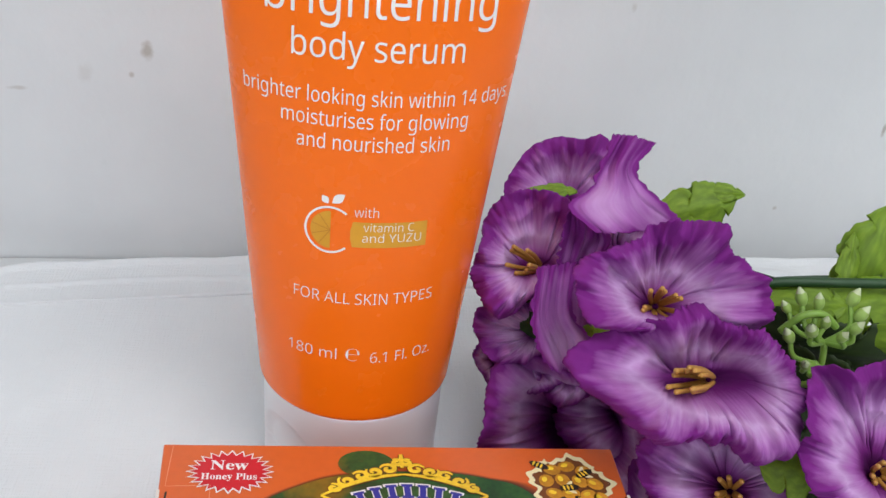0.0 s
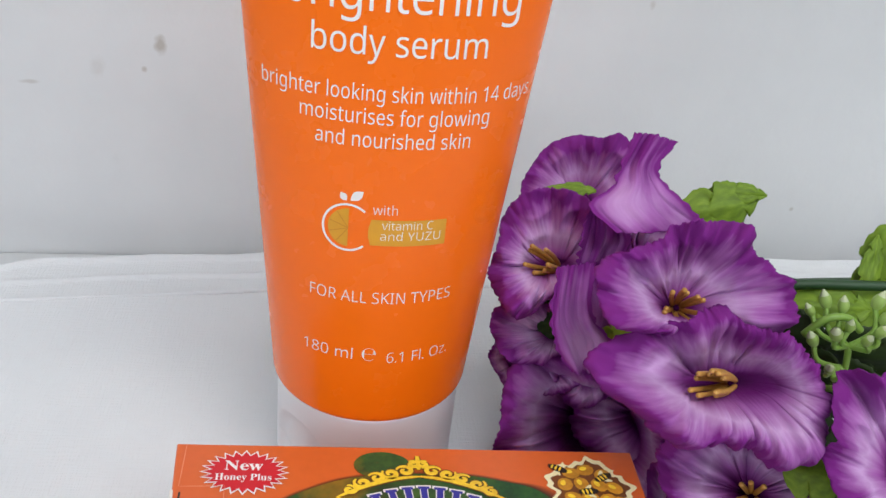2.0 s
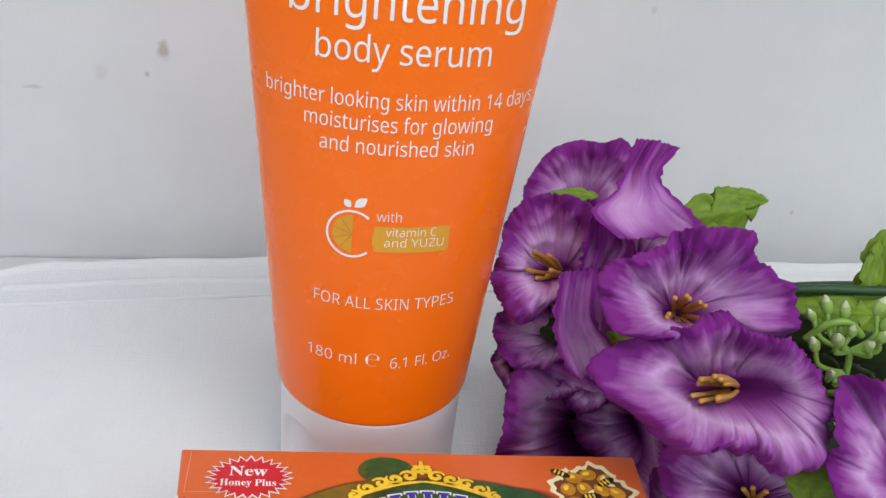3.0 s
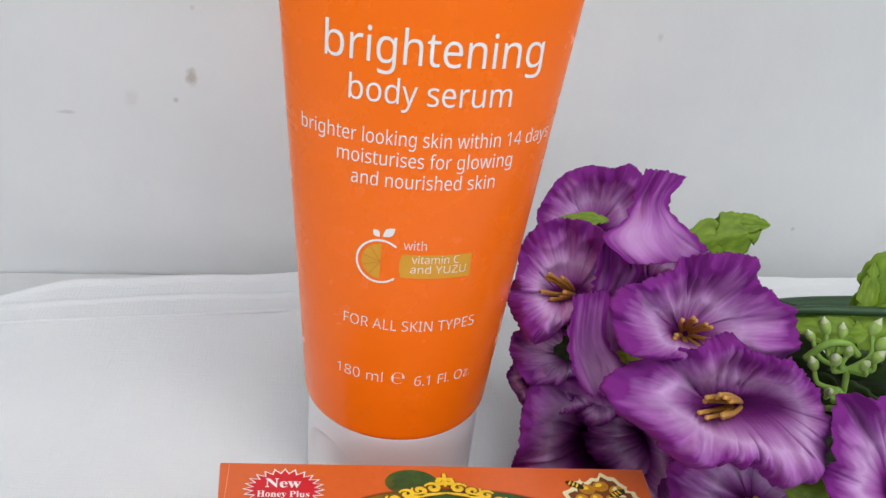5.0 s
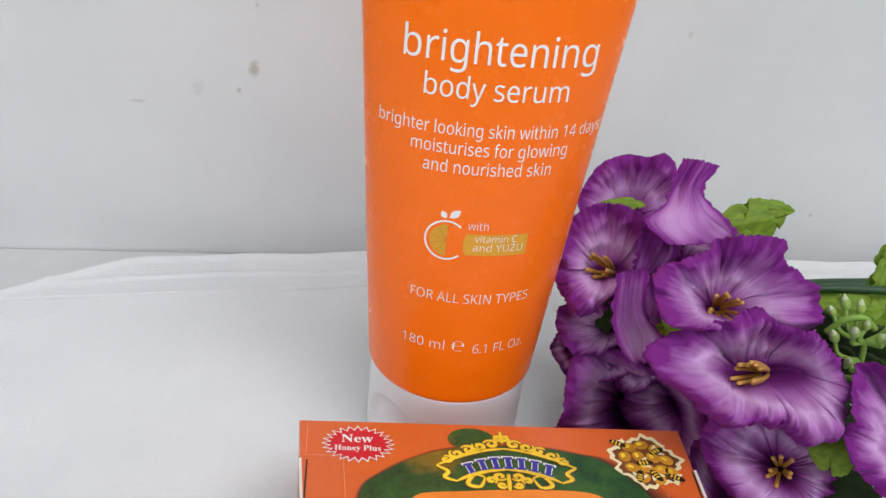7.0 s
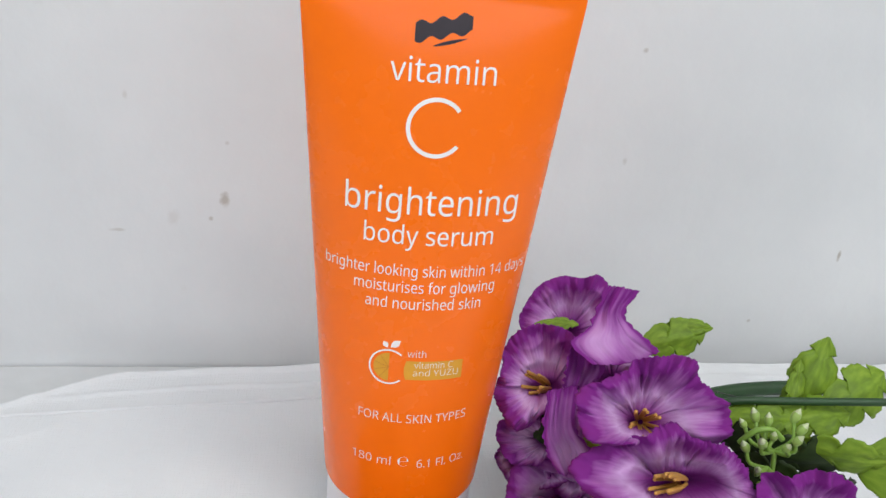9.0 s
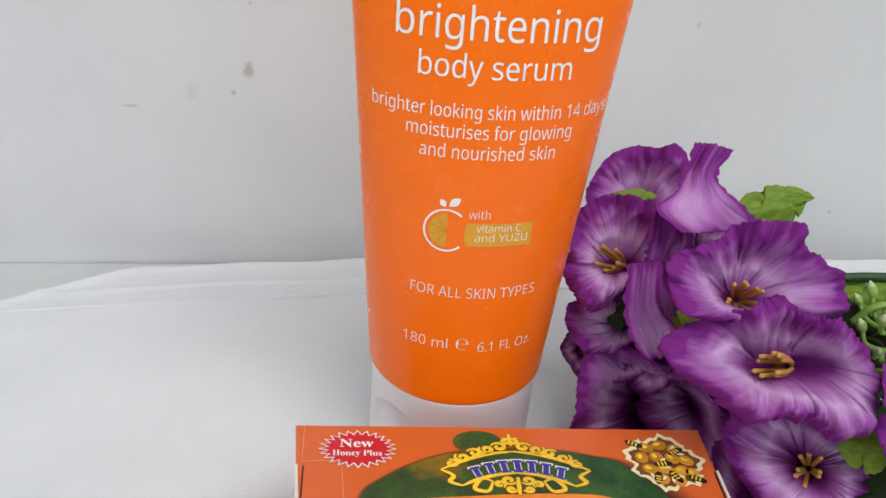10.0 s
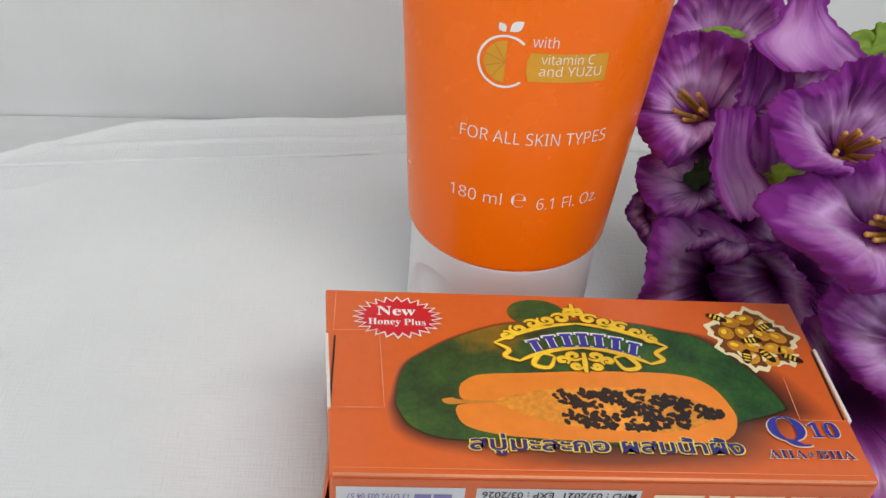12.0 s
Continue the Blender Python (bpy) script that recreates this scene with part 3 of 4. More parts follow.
HOLLOW = smooth_line([(-0.0185, -0.0325), (-0.0126, -0.0301), (-0.0049, -0.0286), (0.0026, -0.0283), (0.0102, -0.0282), (0.0166, -0.0299), (0.0218, -0.0322), (0.0251, -0.0349), (0.0212, -0.0371), (0.0140, -0.0397),
                      (0.0068, -0.0399), (-0.0003, -0.0393), (-0.0065, -0.0386), (-0.0110, -0.0370), (-0.0155, -0.0348)], 6, True)
flat("printed_hollow", HOLLOW, 0.00020, M_CAVITY)
rng = random.Random(7)


def inside(p, ring):
    c = False
    for a, b in zip(ring, ring[1:] + ring[:1]):
        if (a[1] > p[1]) != (b[1] > p[1]) and p[0] < (b[0] - a[0]) * (p[1] - a[1]) / (b[1] - a[1]) + a[0]:
            c = not c
    return c


seeds = []
while len(seeds) < 400:
    x, y = rng.uniform(-0.009, 0.0245), rng.uniform(-0.0397, -0.0284)
    clump = noise.noise(Vector((x * 330, y * 420, 2)))
    keep = min(1, max(0, (x + 0.010) / 0.008)) * (1.0 if clump > -0.12 else 0.10)
    if x < -0.002 and y < -0.034:
        keep *= 0.3
    if inside((x, y - 0.0005), HOLLOW) and inside((x, y + 0.0005), HOLLOW) and rng.random() < keep:
        ring = oval(x, y, rng.uniform(0.0005, 0.0010), rng.uniform(0.0004, 0.0006), 7, rng.uniform(0, 3))
        seeds.append(([top_at(px, py, 0.00023 + rng.random() * 0.00003) for px, py in ring], [tuple(range(7))]))
part("seed_print", mesh_of("seed_print", *joined(seeds), smooth=False), M_SEED, carton)
flat("printed_stalk", smooth_line([(-0.0285, -0.0325), (-0.0265, -0.0319), (-0.0249, -0.0324), (-0.0170, -0.0326), (-0.0250, -0.0335), (-0.0274, -0.0337)], 4, True), 0.00022, M_STALK)


def print_text(name, body, x0, x1, base, cap_high, material, lift, weight=0.0, label="", slant=0.0, face=top_at, flip=False, high=None):
    v, f = lettering(body, weight)
    a, b = v[:, 0].min(), v[:, 0].max()
    if high:
        y0, y1 = v[:, 1].min(), v[:, 1].max()
        rows = base + (v[:, 1] - y0) / (y1 - y0) * high
    else:
        rows = base + v[:, 1] * cap_high / 0.729
    cols = x0 + (v[:, 0] - a) / (b - a) * (x1 - x0)
    if flip:
        cols, rows = x0 + x1 - cols, 2 * base - rows
    root = list(range(len(v)))

    def top_of(i):
        while root[i] != i:
            i = root[i]
        return i
    for q in f:
        for k in q[1:]:
            root[top_of(k)] = top_of(q[0])
    rank = {r: n for n, r in enumerate(sorted({top_of(i) for i in range(len(v))}))}
    step = [lift + 0.0000045 * (rank[top_of(i)] % 6) for i in range(len(v))]
    return part(name, mesh_of(name, [face(x + slant * (y - base), y, s) for x, y, s in zip(cols, rows, step)], f, smooth=False), material, carton, label)


# starburst with the words on it
def star(x, y, rx, ry, inner, points=24):
    out = []
    for i in range(points * 2):
        k = 1 if i % 2 == 0 else inner
        a = math.tau * i / (points * 2)
        out.append((x + rx * k * math.cos(a), y + ry * k * math.sin(a)))
    return out


flat("starburst", star(-0.0362, -0.0088, 0.0094, 0.0068, 0.78), 0.00010, M_WHITE, label="white and red starburst")
flat("starburst_centre", star(-0.0362, -0.0088, 0.0087, 0.0062, 0.78), 0.00016, M_RED)
print_text("lettering", serif("New"), -0.0405, -0.0324, -0.0083, 0.0030, M_WHITE, 0.00022, 0.004)
print_text("lettering", serif("Honey Plus"), -0.0422, -0.0305, -0.0113, 0.0020, M_WHITE, 0.00022, 0.002)


# crest: gold scrolls round an arched banner with plain blue marks
def ribbon(points, wide, lift):
    """A flat ribbon along a line on the carton's top, tapering to its ends."""
    P = [np.array(p, float) for p in points]
    verts, faces = [], []
    for i, p in enumerate(P):
        d = P[min(i + 1, len(P) - 1)] - P[max(i - 1, 0)]
        n = np.array((-d[1], d[0])) / (np.linalg.norm(d) + 1e-9)
        w = wide * (0.35 + 0.65 * math.sin(math.pi * (i + 0.5) / len(P))) / 2
        verts += [top_at(*(p + n * w), lift), top_at(*(p - n * w), lift)]
    faces = [(2 * i, 2 * i + 2, 2 * i + 3, 2 * i + 1) for i in range(len(P) - 1)]
    return verts, faces


def curl(x, y, r, a0, turns, sense=1, n=22):
    return [(x + r * (1 - 0.8 * t) * math.cos(a0 + sense * t * turns * math.tau), y + 0.8 * r * (1 - 0.8 * t) * math.sin(a0 + sense * t * turns * math.tau)) for t in np.linspace(0, 1, n)]


def crest():
    lines = []
    for side in (-1, 1):
        cx = 0.0008
        for x, y, r, a, turns, sense in ((0.0030, -0.0078, 0.0019, 0.2, 1.2, 1), (0.0062, -0.0088, 0.0019, 0.6, 1.3, -1), (0.0092, -0.0100, 0.0018, 0.3, 1.2, 1), (0.0123, -0.0117, 0.0019, 0.8, 1.3, -1),
                                        (0.0022, -0.0195, 0.0017, 3.6, 1.2, 1), (0.0045, -0.0208, 0.0014, 4.2, 1.2, -1), (0.0020, -0.0225, 0.0012, 3.2, 1.2, 1), (0.0011, -0.0058, 0.0014, 0.9, 1.3, 1),
                                        (0.0150, -0.0137, 0.0016, 1.2, 1.2, 1)):
            q = curl(x, y, r, a, turns, sense)
            lines.append([(cx + side * px, py) for px, py in q])
        lines.append([(cx + side * px, py) for px, py in smooth_line([(0.0, -0.0095), (0.006, -0.0105), (0.012, -0.0128), (0.0178, -0.0160)], 6)])
        lines.append([(cx + side * px, py) for px, py in smooth_line([(0.0, -0.0170), (0.005, -0.0177), (0.010, -0.0195), (0.0130, -0.0212)], 6)])
        lines.append([(cx + side * px, py) for px, py in smooth_line([(0.0178, -0.0160), (0.0150, -0.0180), (0.0160, -0.0200), (0.0130, -0.0214)], 6)])
        lines.append([(cx + side * px, py) for px, py in smooth_line([(0.006, -0.0198), (0.0085, -0.0190), (0.0105, -0.0222), (0.0075, -0.0230), (0.006, -0.0198)], 5)])
    lines.append([(0.0008, -0.0032), (0.0008, -0.0050), (0.0008, -0.0075)])
    lines.append([(0.0008, -0.0185), (0.0006, -0.0215), (0.0004, -0.0243)])
    return lines


LINES = crest()
band = [(0.0008 + x, -0.0098 - 0.0022 * (x / 0.012) ** 2 * 2.2) for x in np.linspace(-0.0125, 0.0125, 16)] + [(0.0008 + x, -0.0172 - 0.0020 * (x / 0.012) ** 2 * 1.6) for x in np.linspace(0.0125, -0.0125, 16)]
flat("crest_banner", band, 0.00017, M_PAPAYA)
part("crest_outline", mesh_of("crest_outline", *joined([ribbon(q, 0.0017, 0.00026 + 0.000004 * (k % 8)) for k, q in enumerate(LINES)]), smooth=False), M_BROWN, carton)
part("crest_scroll", mesh_of("crest_scroll", *joined([ribbon(q, 0.00112, 0.00031 + 0.000004 * (k % 8)) for k, q in enumerate(LINES)]), smooth=False), M_GOLD, carton, "gold printed scrollwork")
for i in range(7):
    x = 0.0014 + (i - 3) * 0.0033
    y = -0.0146 - 0.0024 * ((i - 3) / 3) ** 2
    lean = -(i - 3) * 0.10
    c, s0 = math.cos(lean), math.sin(lean)
    block_shape = ((-1, -1), (1, -1), (1, -0.68), (0.55, -0.62), (0.55, 0.62), (1, 0.68), (1, 1), (-1, 1), (-1, 0.68), (-0.55, 0.62), (-0.55, -0.62), (-1, -0.68))
    for grow, lift, m in ((0.00042, 0.00024, M_WHITE), (0.0, 0.00030, M_BLUE)):
        w, h = 0.00122 + grow, 0.0021 + grow
        flat("crest_mark", [(x + px * w * c - py * h * s0, y + px * w * s0 + py * h * c) for px, py in block_shape], lift, m)

# honeycomb picture, kept to plain ovals
comb = [(0.0378 + (0.0092 + 0.0009 * math.sin(a * 7 + 1) + 0.0006 * math.sin(a * 17)) * math.cos(a), -0.0125 + (0.0094 + 0.0011 * math.sin(a * 6) + 0.0006 * math.sin(a * 19)) * math.sin(a)) for a in np.linspace(0, math.tau, 90, endpoint=False)]
flat("comb_halo", comb, 0.00010, M_CREAMINK, label="cream-edged printed honeycomb")
flat("comb", [(0.0378 + (x - 0.0378) * 0.86, -0.0125 + (y + 0.0125) * 0.86) for x, y in comb], 0.00014, M_BROWN)
for i, (x, y) in enumerate(((0.0345, -0.0075), (0.0380, -0.0065), (0.0415, -0.0080), (0.0325, -0.0110), (0.0362, -0.0108), (0.0400, -0.0112), (0.0432, -0.0120), (0.0335, -0.0150), (0.0372, -0.0150), (0.0410, -0.0155), (0.0355, -0.0185), (0.0395, -0.0190), (0.0435, -0.0165))):
    flat("comb_cell", oval(x, y, 0.0020, 0.0017, 12, 0.4 * i), 0.00018, M_HONEY)
    flat("comb_shine", oval(x - 0.0004, y + 0.0004, 0.0009, 0.0006, 10, 0.4 * i), 0.00021, M_GOLD)
for x, y, t in ((0.0318, -0.0062, -0.5), (0.0415, -0.0088, 0.5), (0.0372, -0.0132, 0.1), (0.0346, -0.0182, 1.3), (0.0390, -0.0178, -1.1), (0.0440, -0.0184, -0.5)):
    for wing in (0.75, -0.75):
        flat("comb_wing", oval(x + 0.0009 * math.cos(t + wing * 2), y + 0.0009 * math.sin(t + wing * 2), 0.0015, 0.0005, 10, t + wing), 0.00024, M_CREAMINK)
    flat("comb_oval", oval(x, y, 0.0023, 0.0010, 16, t), 0.00027, M_SEED)
    for k in (-0.7, -0.2, 0.3):
        flat("comb_stripe", oval(x + math.cos(t) * 0.0018 * k, y + math.sin(t) * 0.0018 * k, 0.00026, 0.0008, 10, t), 0.00030, M_GOLD)


# words on the top
for body, x0, x1 in (("สบู่มะละกอ", -0.0242, 0.0010), ("ผสมน้ำผึ้ง", 0.0033, 0.0258)):
    print_text("lettering_edge", body, x0 - 0.0003, x1 + 0.0003, -0.0450, 0.0033, M_YELLOW, 0.00027, 0.062)
    print_text("lettering", body, x0, x1, -0.0450, 0.0033, M_NAVY, 0.00034, 0.022)
print_text("lettering_edge", serif("Q"), 0.0318, 0.0394, -0.0415, 0.0066, M_CREAM, 0.00027, 0.012)
print_text("lettering", serif("Q"), 0.0321, 0.0391, -0.0413, 0.0064, M_BLUE, 0.00031, 0.004)
print_text("lettering_edge", serif("10"), 0.0396, 0.0458, -0.0405, 0.0041, M_CREAM, 0.00027, 0.012)
print_text("lettering", serif("10"), 0.0398, 0.0456, -0.0404, 0.0039, M_BLUE, 0.00031, 0.006)
print_text("lettering_edge", serif("AHA+BHA"), 0.0298, 0.0464, -0.0459, 0.0024, M_CREAM, 0.00027, 0.008)
print_text("lettering", serif("AHA+BHA"), 0.0300, 0.0462, -0.0458, 0.0022, M_NAVY, 0.00031, -0.004)

# flaps, worn creases and raw board edges
for pts in (((-0.0490, -0.0005), (-0.0492, -0.0135)), ((-0.0492, -0.0135), (-0.0400, -0.0132)), ((-0.0400, -0.0132), (-0.0392, -0.0350)), ((-0.0392, -0.0350), (-0.0490, -0.0352)),
            ((0.0400, -0.0240), (0.0391, -0.0360)), ((0.0391, -0.0360), (0.0482, -0.0360)), ((-0.0480, -0.0497), (0.0466, -0.0497))):
    line = [np.array(pts[0]) + (np.array(pts[1]) - np.array(pts[0])) * t for t in np.linspace(0, 1, 8)]
    part("crease", mesh_of("crease", *ribbon(line, 0.00020, 0.00033)), M_CREASE, carton)
part("worn_edge", mesh_of("worn_edge", *rod([(X_FRONT[0] + 0.0006, Y_FRONT + 0.0003, BOX_H - 0.00025), (0, Y_FRONT + 0.0003, BOX_H - 0.00028), (X_FRONT[1] - 0.0006, Y_FRONT + 0.0003, BOX_H - 0.00025)], 0.00030, 8)), M_CREASE, carton)
for x0, x1, y0, y1 in ((-0.0503, -0.0487, -0.0135, -0.0332), (0.0508, 0.0512, -0.0145, -0.0340)):
    bm = block((0.0007, abs(y1 - y0), 0.0016), ((x0 + x1) / 2, (y0 + y1) / 2, BOX_H - 0.0004), 0.0002, turn=Matrix.Identity(4))
    bmesh.ops.rotate(bm, cent=((x0 + x1) / 2, (y0 + y1) / 2, BOX_H), matrix=Matrix.Rotation(math.atan2(x1 - x0, y0 - y1), 3, "Z"), verts=bm.verts)
    part("flap_edge", bm, M_BOARD, carton, "torn pale board edge")
    # No slot is cut: a dark strip paints the shade in the flap's gap.
    side = 1 if x0 < 0 else -1
    part("flap_slot_shade", block((0.0004, abs(y1 - y0) - 0.001, 0.0012), ((x0 + x1) / 2 + side * 0.0009, (y0 + y1) / 2, BOX_H - 0.00045)), M_SEED, carton, "dark strip for the shade behind the flap")
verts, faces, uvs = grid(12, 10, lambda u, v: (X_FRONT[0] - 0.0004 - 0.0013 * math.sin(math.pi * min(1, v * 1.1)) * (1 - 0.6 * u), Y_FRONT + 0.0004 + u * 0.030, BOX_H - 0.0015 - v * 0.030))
flap = part("side_flap", mesh_of("side_flap", verts, faces), M_CARTON_SHADED, carton, "bulging orange side flap")
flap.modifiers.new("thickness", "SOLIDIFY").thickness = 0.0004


# the front of the carton, printed upside down
def front_at(x, z, lift=0.0001):
    return Vector((1.031 * x + 0.0018, Y_FRONT - 0.0001 - 1.1 * lift, BOX_H - (BOX_H - z) * 1.09))


def front_rect(name, x0, x1, z0, z1, material, lift, label="", skew=0.0):
    bm = bmesh.new()
    bm.faces.new([bm.verts.new(front_at(x, z, lift)) for x, z in ((x0 + skew, z0), (x1 + skew, z0), (x1, z1), (x0, z1))])
    return part(name, bm, material, carton, label)


front_rect("front_panel", -0.0475, 0.0475, 0.0040, BOX_H - 0.0008, M_CARTON_SHADED, 0.00005)
sticker = front_rect("sticker", -0.0470, -0.0248, 0.004, 0.0312, M_STICKER, 0.00012, "pale sticker with a navy lozenge")
front_rect("sticker", -0.0228, 0.0062, 0.003, 0.0312, M_STICKER, 0.00012, "pale sticker with a barcode")
print_text("lettering", "13 D192 003 04 57", -0.0452, -0.0345, 0.0295, 0.0016, M_LILAC, 0.00018, 0.01, face=front_at, flip=True)
for x0, x1, z0, z1 in ((-0.0335, -0.0306, 0.0278, 0.0295), (-0.0302, -0.0270, 0.0278, 0.0295)):
    front_rect("bar", x0, x1, z0, z1, M_LILAC, 0.00018)
for z, h, m in ((0.0266, 0.0005, M_NAVY), (0.0229, 0.0005, M_NAVY), (0.0247, 0.0009, M_LILAC)):
    front_rect("bar", -0.0452, -0.0270, z - h / 2, z + h / 2, m, 0.00018)
front_rect("lilac_field", -0.0454, -0.0270, 0.0060, 0.0205, M_LILAC, 0.00018)
for k, m, lift in ((1.0, M_NAVY, 0.00023), (0.93, M_STICKER, 0.00026), (0.90, M_NAVY, 0.00029)):
    bm = bmesh.new()
    bm.faces.new([bm.verts.new(front_at(-0.0361 + x * k, 0.0150 + z * k, lift)) for x, z in ((-0.0112, 0), (0, -0.0072), (0.0112, 0), (0, 0.0072))])
    part("lozenge", bm, m, carton)


def front_ribbon(points, wide, lift):
    v, f = ribbon(points, wide, 0)
    return [front_at(p.x, p.y, lift) for p in v], f


strokes = [smooth_line(p, 6) for p in ([(-0.0408, 0.0166), (-0.0375, 0.0176), (-0.0360, 0.0150), (-0.0366, 0.0115)], [(-0.0330, 0.0175), (-0.0352, 0.0165), (-0.0362, 0.0135)],
                                       [(-0.0302, 0.0158), (-0.0318, 0.0170), (-0.0326, 0.0150), (-0.0324, 0.0120)], [(-0.0405, 0.0164), (-0.0388, 0.0158), (-0.0376, 0.0162)])]
part("lozenge_strokes", mesh_of("lozenge_strokes", *joined([front_ribbon(s, 0.0009, 0.00034) for s in strokes])), M_STICKER, carton)
print_text("lettering", "MFD : 03/2021  EXP : 03/2026", -0.0218, 0.0054, 0.0304, 0.0017, M_BLACK, 0.00018, 0.012, face=front_at, flip=True)
print_text("lettering", "8 855753 000034", -0.0205, 0.0052, 0.0271, 0.0018, M_BLACK, 0.00018, -0.004, face=front_at, flip=True)
x = -0.0216
rng = random.Random(11)
while x < 0.0045:
    w = rng.choice((0.00022, 0.00022, 0.00045, 0.0007))
    front_rect("barcode_bar", x, x + w, 0.006, 0.0246 if rng.random() < 0.85 else 0.0262, M_BLACK, 0.00018)
    x += w + rng.choice((0.00022, 0.00035, 0.0005))
for z0, words in ((0.0284, ((0.0086, 0.0176), (0.0184, 0.0222), (0.0230, 0.0322), (0.0332, 0.0382), (0.0392, 0.0424), (0.0432, 0.0468))),
                  (0.0208, ((0.0112, 0.0180), (0.0190, 0.0246), (0.0256, 0.0300), (0.0308, 0.0330), (0.0340, 0.0358), (0.0368, 0.0400), (0.0410, 0.0456))),
                  (0.0134, ((0.0130, 0.0200), (0.0215, 0.0300), (0.0310, 0.0400)))):
    for a, b in words:
        front_rect("bar", a, b, z0 + 0.0005, z0 + 0.0018, M_CREAM, 0.00018, "cream printed bar")


# ---- the bouquet ----
bouquet = thing("artificial_flower_bouquet", "bouquet of violet silk flowers with green leaves lying on the cloth", "artificial flowers")
# The starting camera's right, up and backward axes, as fixed numbers.
VIEW_SIDE, VIEW_RISE, VIEW_FACE = Vector((0.992, -0.081, 0.095)), Vector((-0.035, 0.547, 0.836)), Vector((-0.12, -0.833, 0.54))


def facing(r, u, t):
    return (VIEW_SIDE * r + VIEW_RISE * u + VIEW_FACE * t).normalized()


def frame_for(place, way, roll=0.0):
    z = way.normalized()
    x = (VIEW_SIDE - z * VIEW_SIDE.dot(z)).normalized()
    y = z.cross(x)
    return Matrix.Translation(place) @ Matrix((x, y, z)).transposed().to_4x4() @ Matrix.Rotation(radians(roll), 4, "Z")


def rim_at(rim, a):
    """Radius and height of the rim about angle a (radians), gliding between its few given points."""
    deg = math.degrees(a) % 360
    n = len(rim)
    i = max((k for k in range(n) if rim[k][0] <= deg), default=-1)
    p0, p1, p2, p3 = (rim[(i + k) % n] for k in (-1, 0, 1, 2))
    gap = (p2[0] - p1[0]) % 360 or 360
    t = ((deg - p1[0]) % 360) / gap
    out = []
    for c in (1, 2):
        m1, m2 = (p2[c] - p0[c]) * 0.42, (p3[c] - p1[c]) * 0.42
        out.append((2 * t ** 3 - 3 * t * t + 1) * p1[c] + (t ** 3 - 2 * t * t + t) * m1 + (3 * t * t - 2 * t ** 3) * p2[c] + (t ** 3 - t * t) * m2)
    return out


def corolla(rim, seed, ruffle=1.0, slit=(1.0, 1.0), cup=1.9, dark=1.0, bulge=0.32):
    """A trumpet of silk: an oval throat at the origin, its rim given as (degrees, radius, height) in millimetres."""
    rnd = random.Random(seed)
    off = Vector((seed * 3.7, seed * 1.3, 0))
    R = sum(r[1] for r in rim) / len(rim) * 0.001
    creases = [(rnd.uniform(0, math.tau), rnd.uniform(0.022, 0.085), rnd.choice((-1, -1, 1)) * rnd.uniform(0.4, 1.2), rnd.uniform(-0.3, 0.3), rnd.uniform(0.3, 0.85)) for _ in range(34)]

    def sheet(u, v):
        a = u * math.tau
        ring = Vector((math.cos(a), math.sin(a), 0))
        n1, n2, n3 = noise.noise(ring * 1.6 + off), noise.noise(ring * 4.0 + off), noise.noise(ring * 11.0 + off)
        rad, high = (c * 0.001 for c in rim_at(rim, a))
        fray = noise.noise(ring * 6.0 + off) * 0.05 + noise.noise(ring * 20.0 + off) * 0.045 + noise.noise(ring * 50.0 + off) * 0.034
        rad += v ** 6 * R * fray * ruffle
        turn = a + 0.10 * ruffle * v ** 3 * n2
        neck = min(1, v / 0.07) * (1 - v) * 0.001
        x = slit[0] * neck * ring.x + rad * v * math.cos(turn)
        y = slit[1] * neck * ring.y + rad * v * math.sin(turn)
        h = high * (1 - (1 - v) ** cup) - 0.003 * max(0.0, 1 - v / 0.07)
        # the lip bulges, the wall behind it is hollow
        h += R * math.sin(math.pi * v ** 0.75) * (0.06 - bulge * ring.y)
        # the border rolls back, in waves
        h -= R * 0.22 * max(0.0, v - 0.72) ** 2 / 0.078 * (0.7 + 1.2 * n1)
        h += v ** 1.7 * R * ruffle * (0.45 * noise.noise(ring * 2.6 + off) + 0.42 * n2) + v ** 4 * R * ruffle * 0.16 * n3
        # a few soft folds that run out from the throat
        for at, wide, deep, lean, far in creases:
            d = (a + lean * v - at + math.pi) % math.tau - math.pi
            w = wide * (0.8 + 0.7 * v)
            if abs(d) < 3 * w:
                h += deep * R * 0.115 * math.exp(-(d / w) ** 2) * math.exp(-((v - far) / 0.33) ** 2) * min(1, v * 5)
        at = Vector((x, y, 0)) / R
        h += R * min(1, v * 2) * (0.17 * noise.noise(at * 1.7 + off) + 0.20 * (0.25 - abs(noise.noise(at * 2.7 + off))))
        return (x, y, h)

    verts, faces, uvs = grid(400, 34, sheet, wrap=True)
    # dark above 1 spreads the throat dye outward; low flowers use it as shade
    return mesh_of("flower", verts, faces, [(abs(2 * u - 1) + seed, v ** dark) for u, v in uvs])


def silk(ob, thickness=0.00022):
    m = ob.modifiers.new("thickness", "SOLIDIFY")
    m.thickness, m.offset = thickness, 0
    return ob


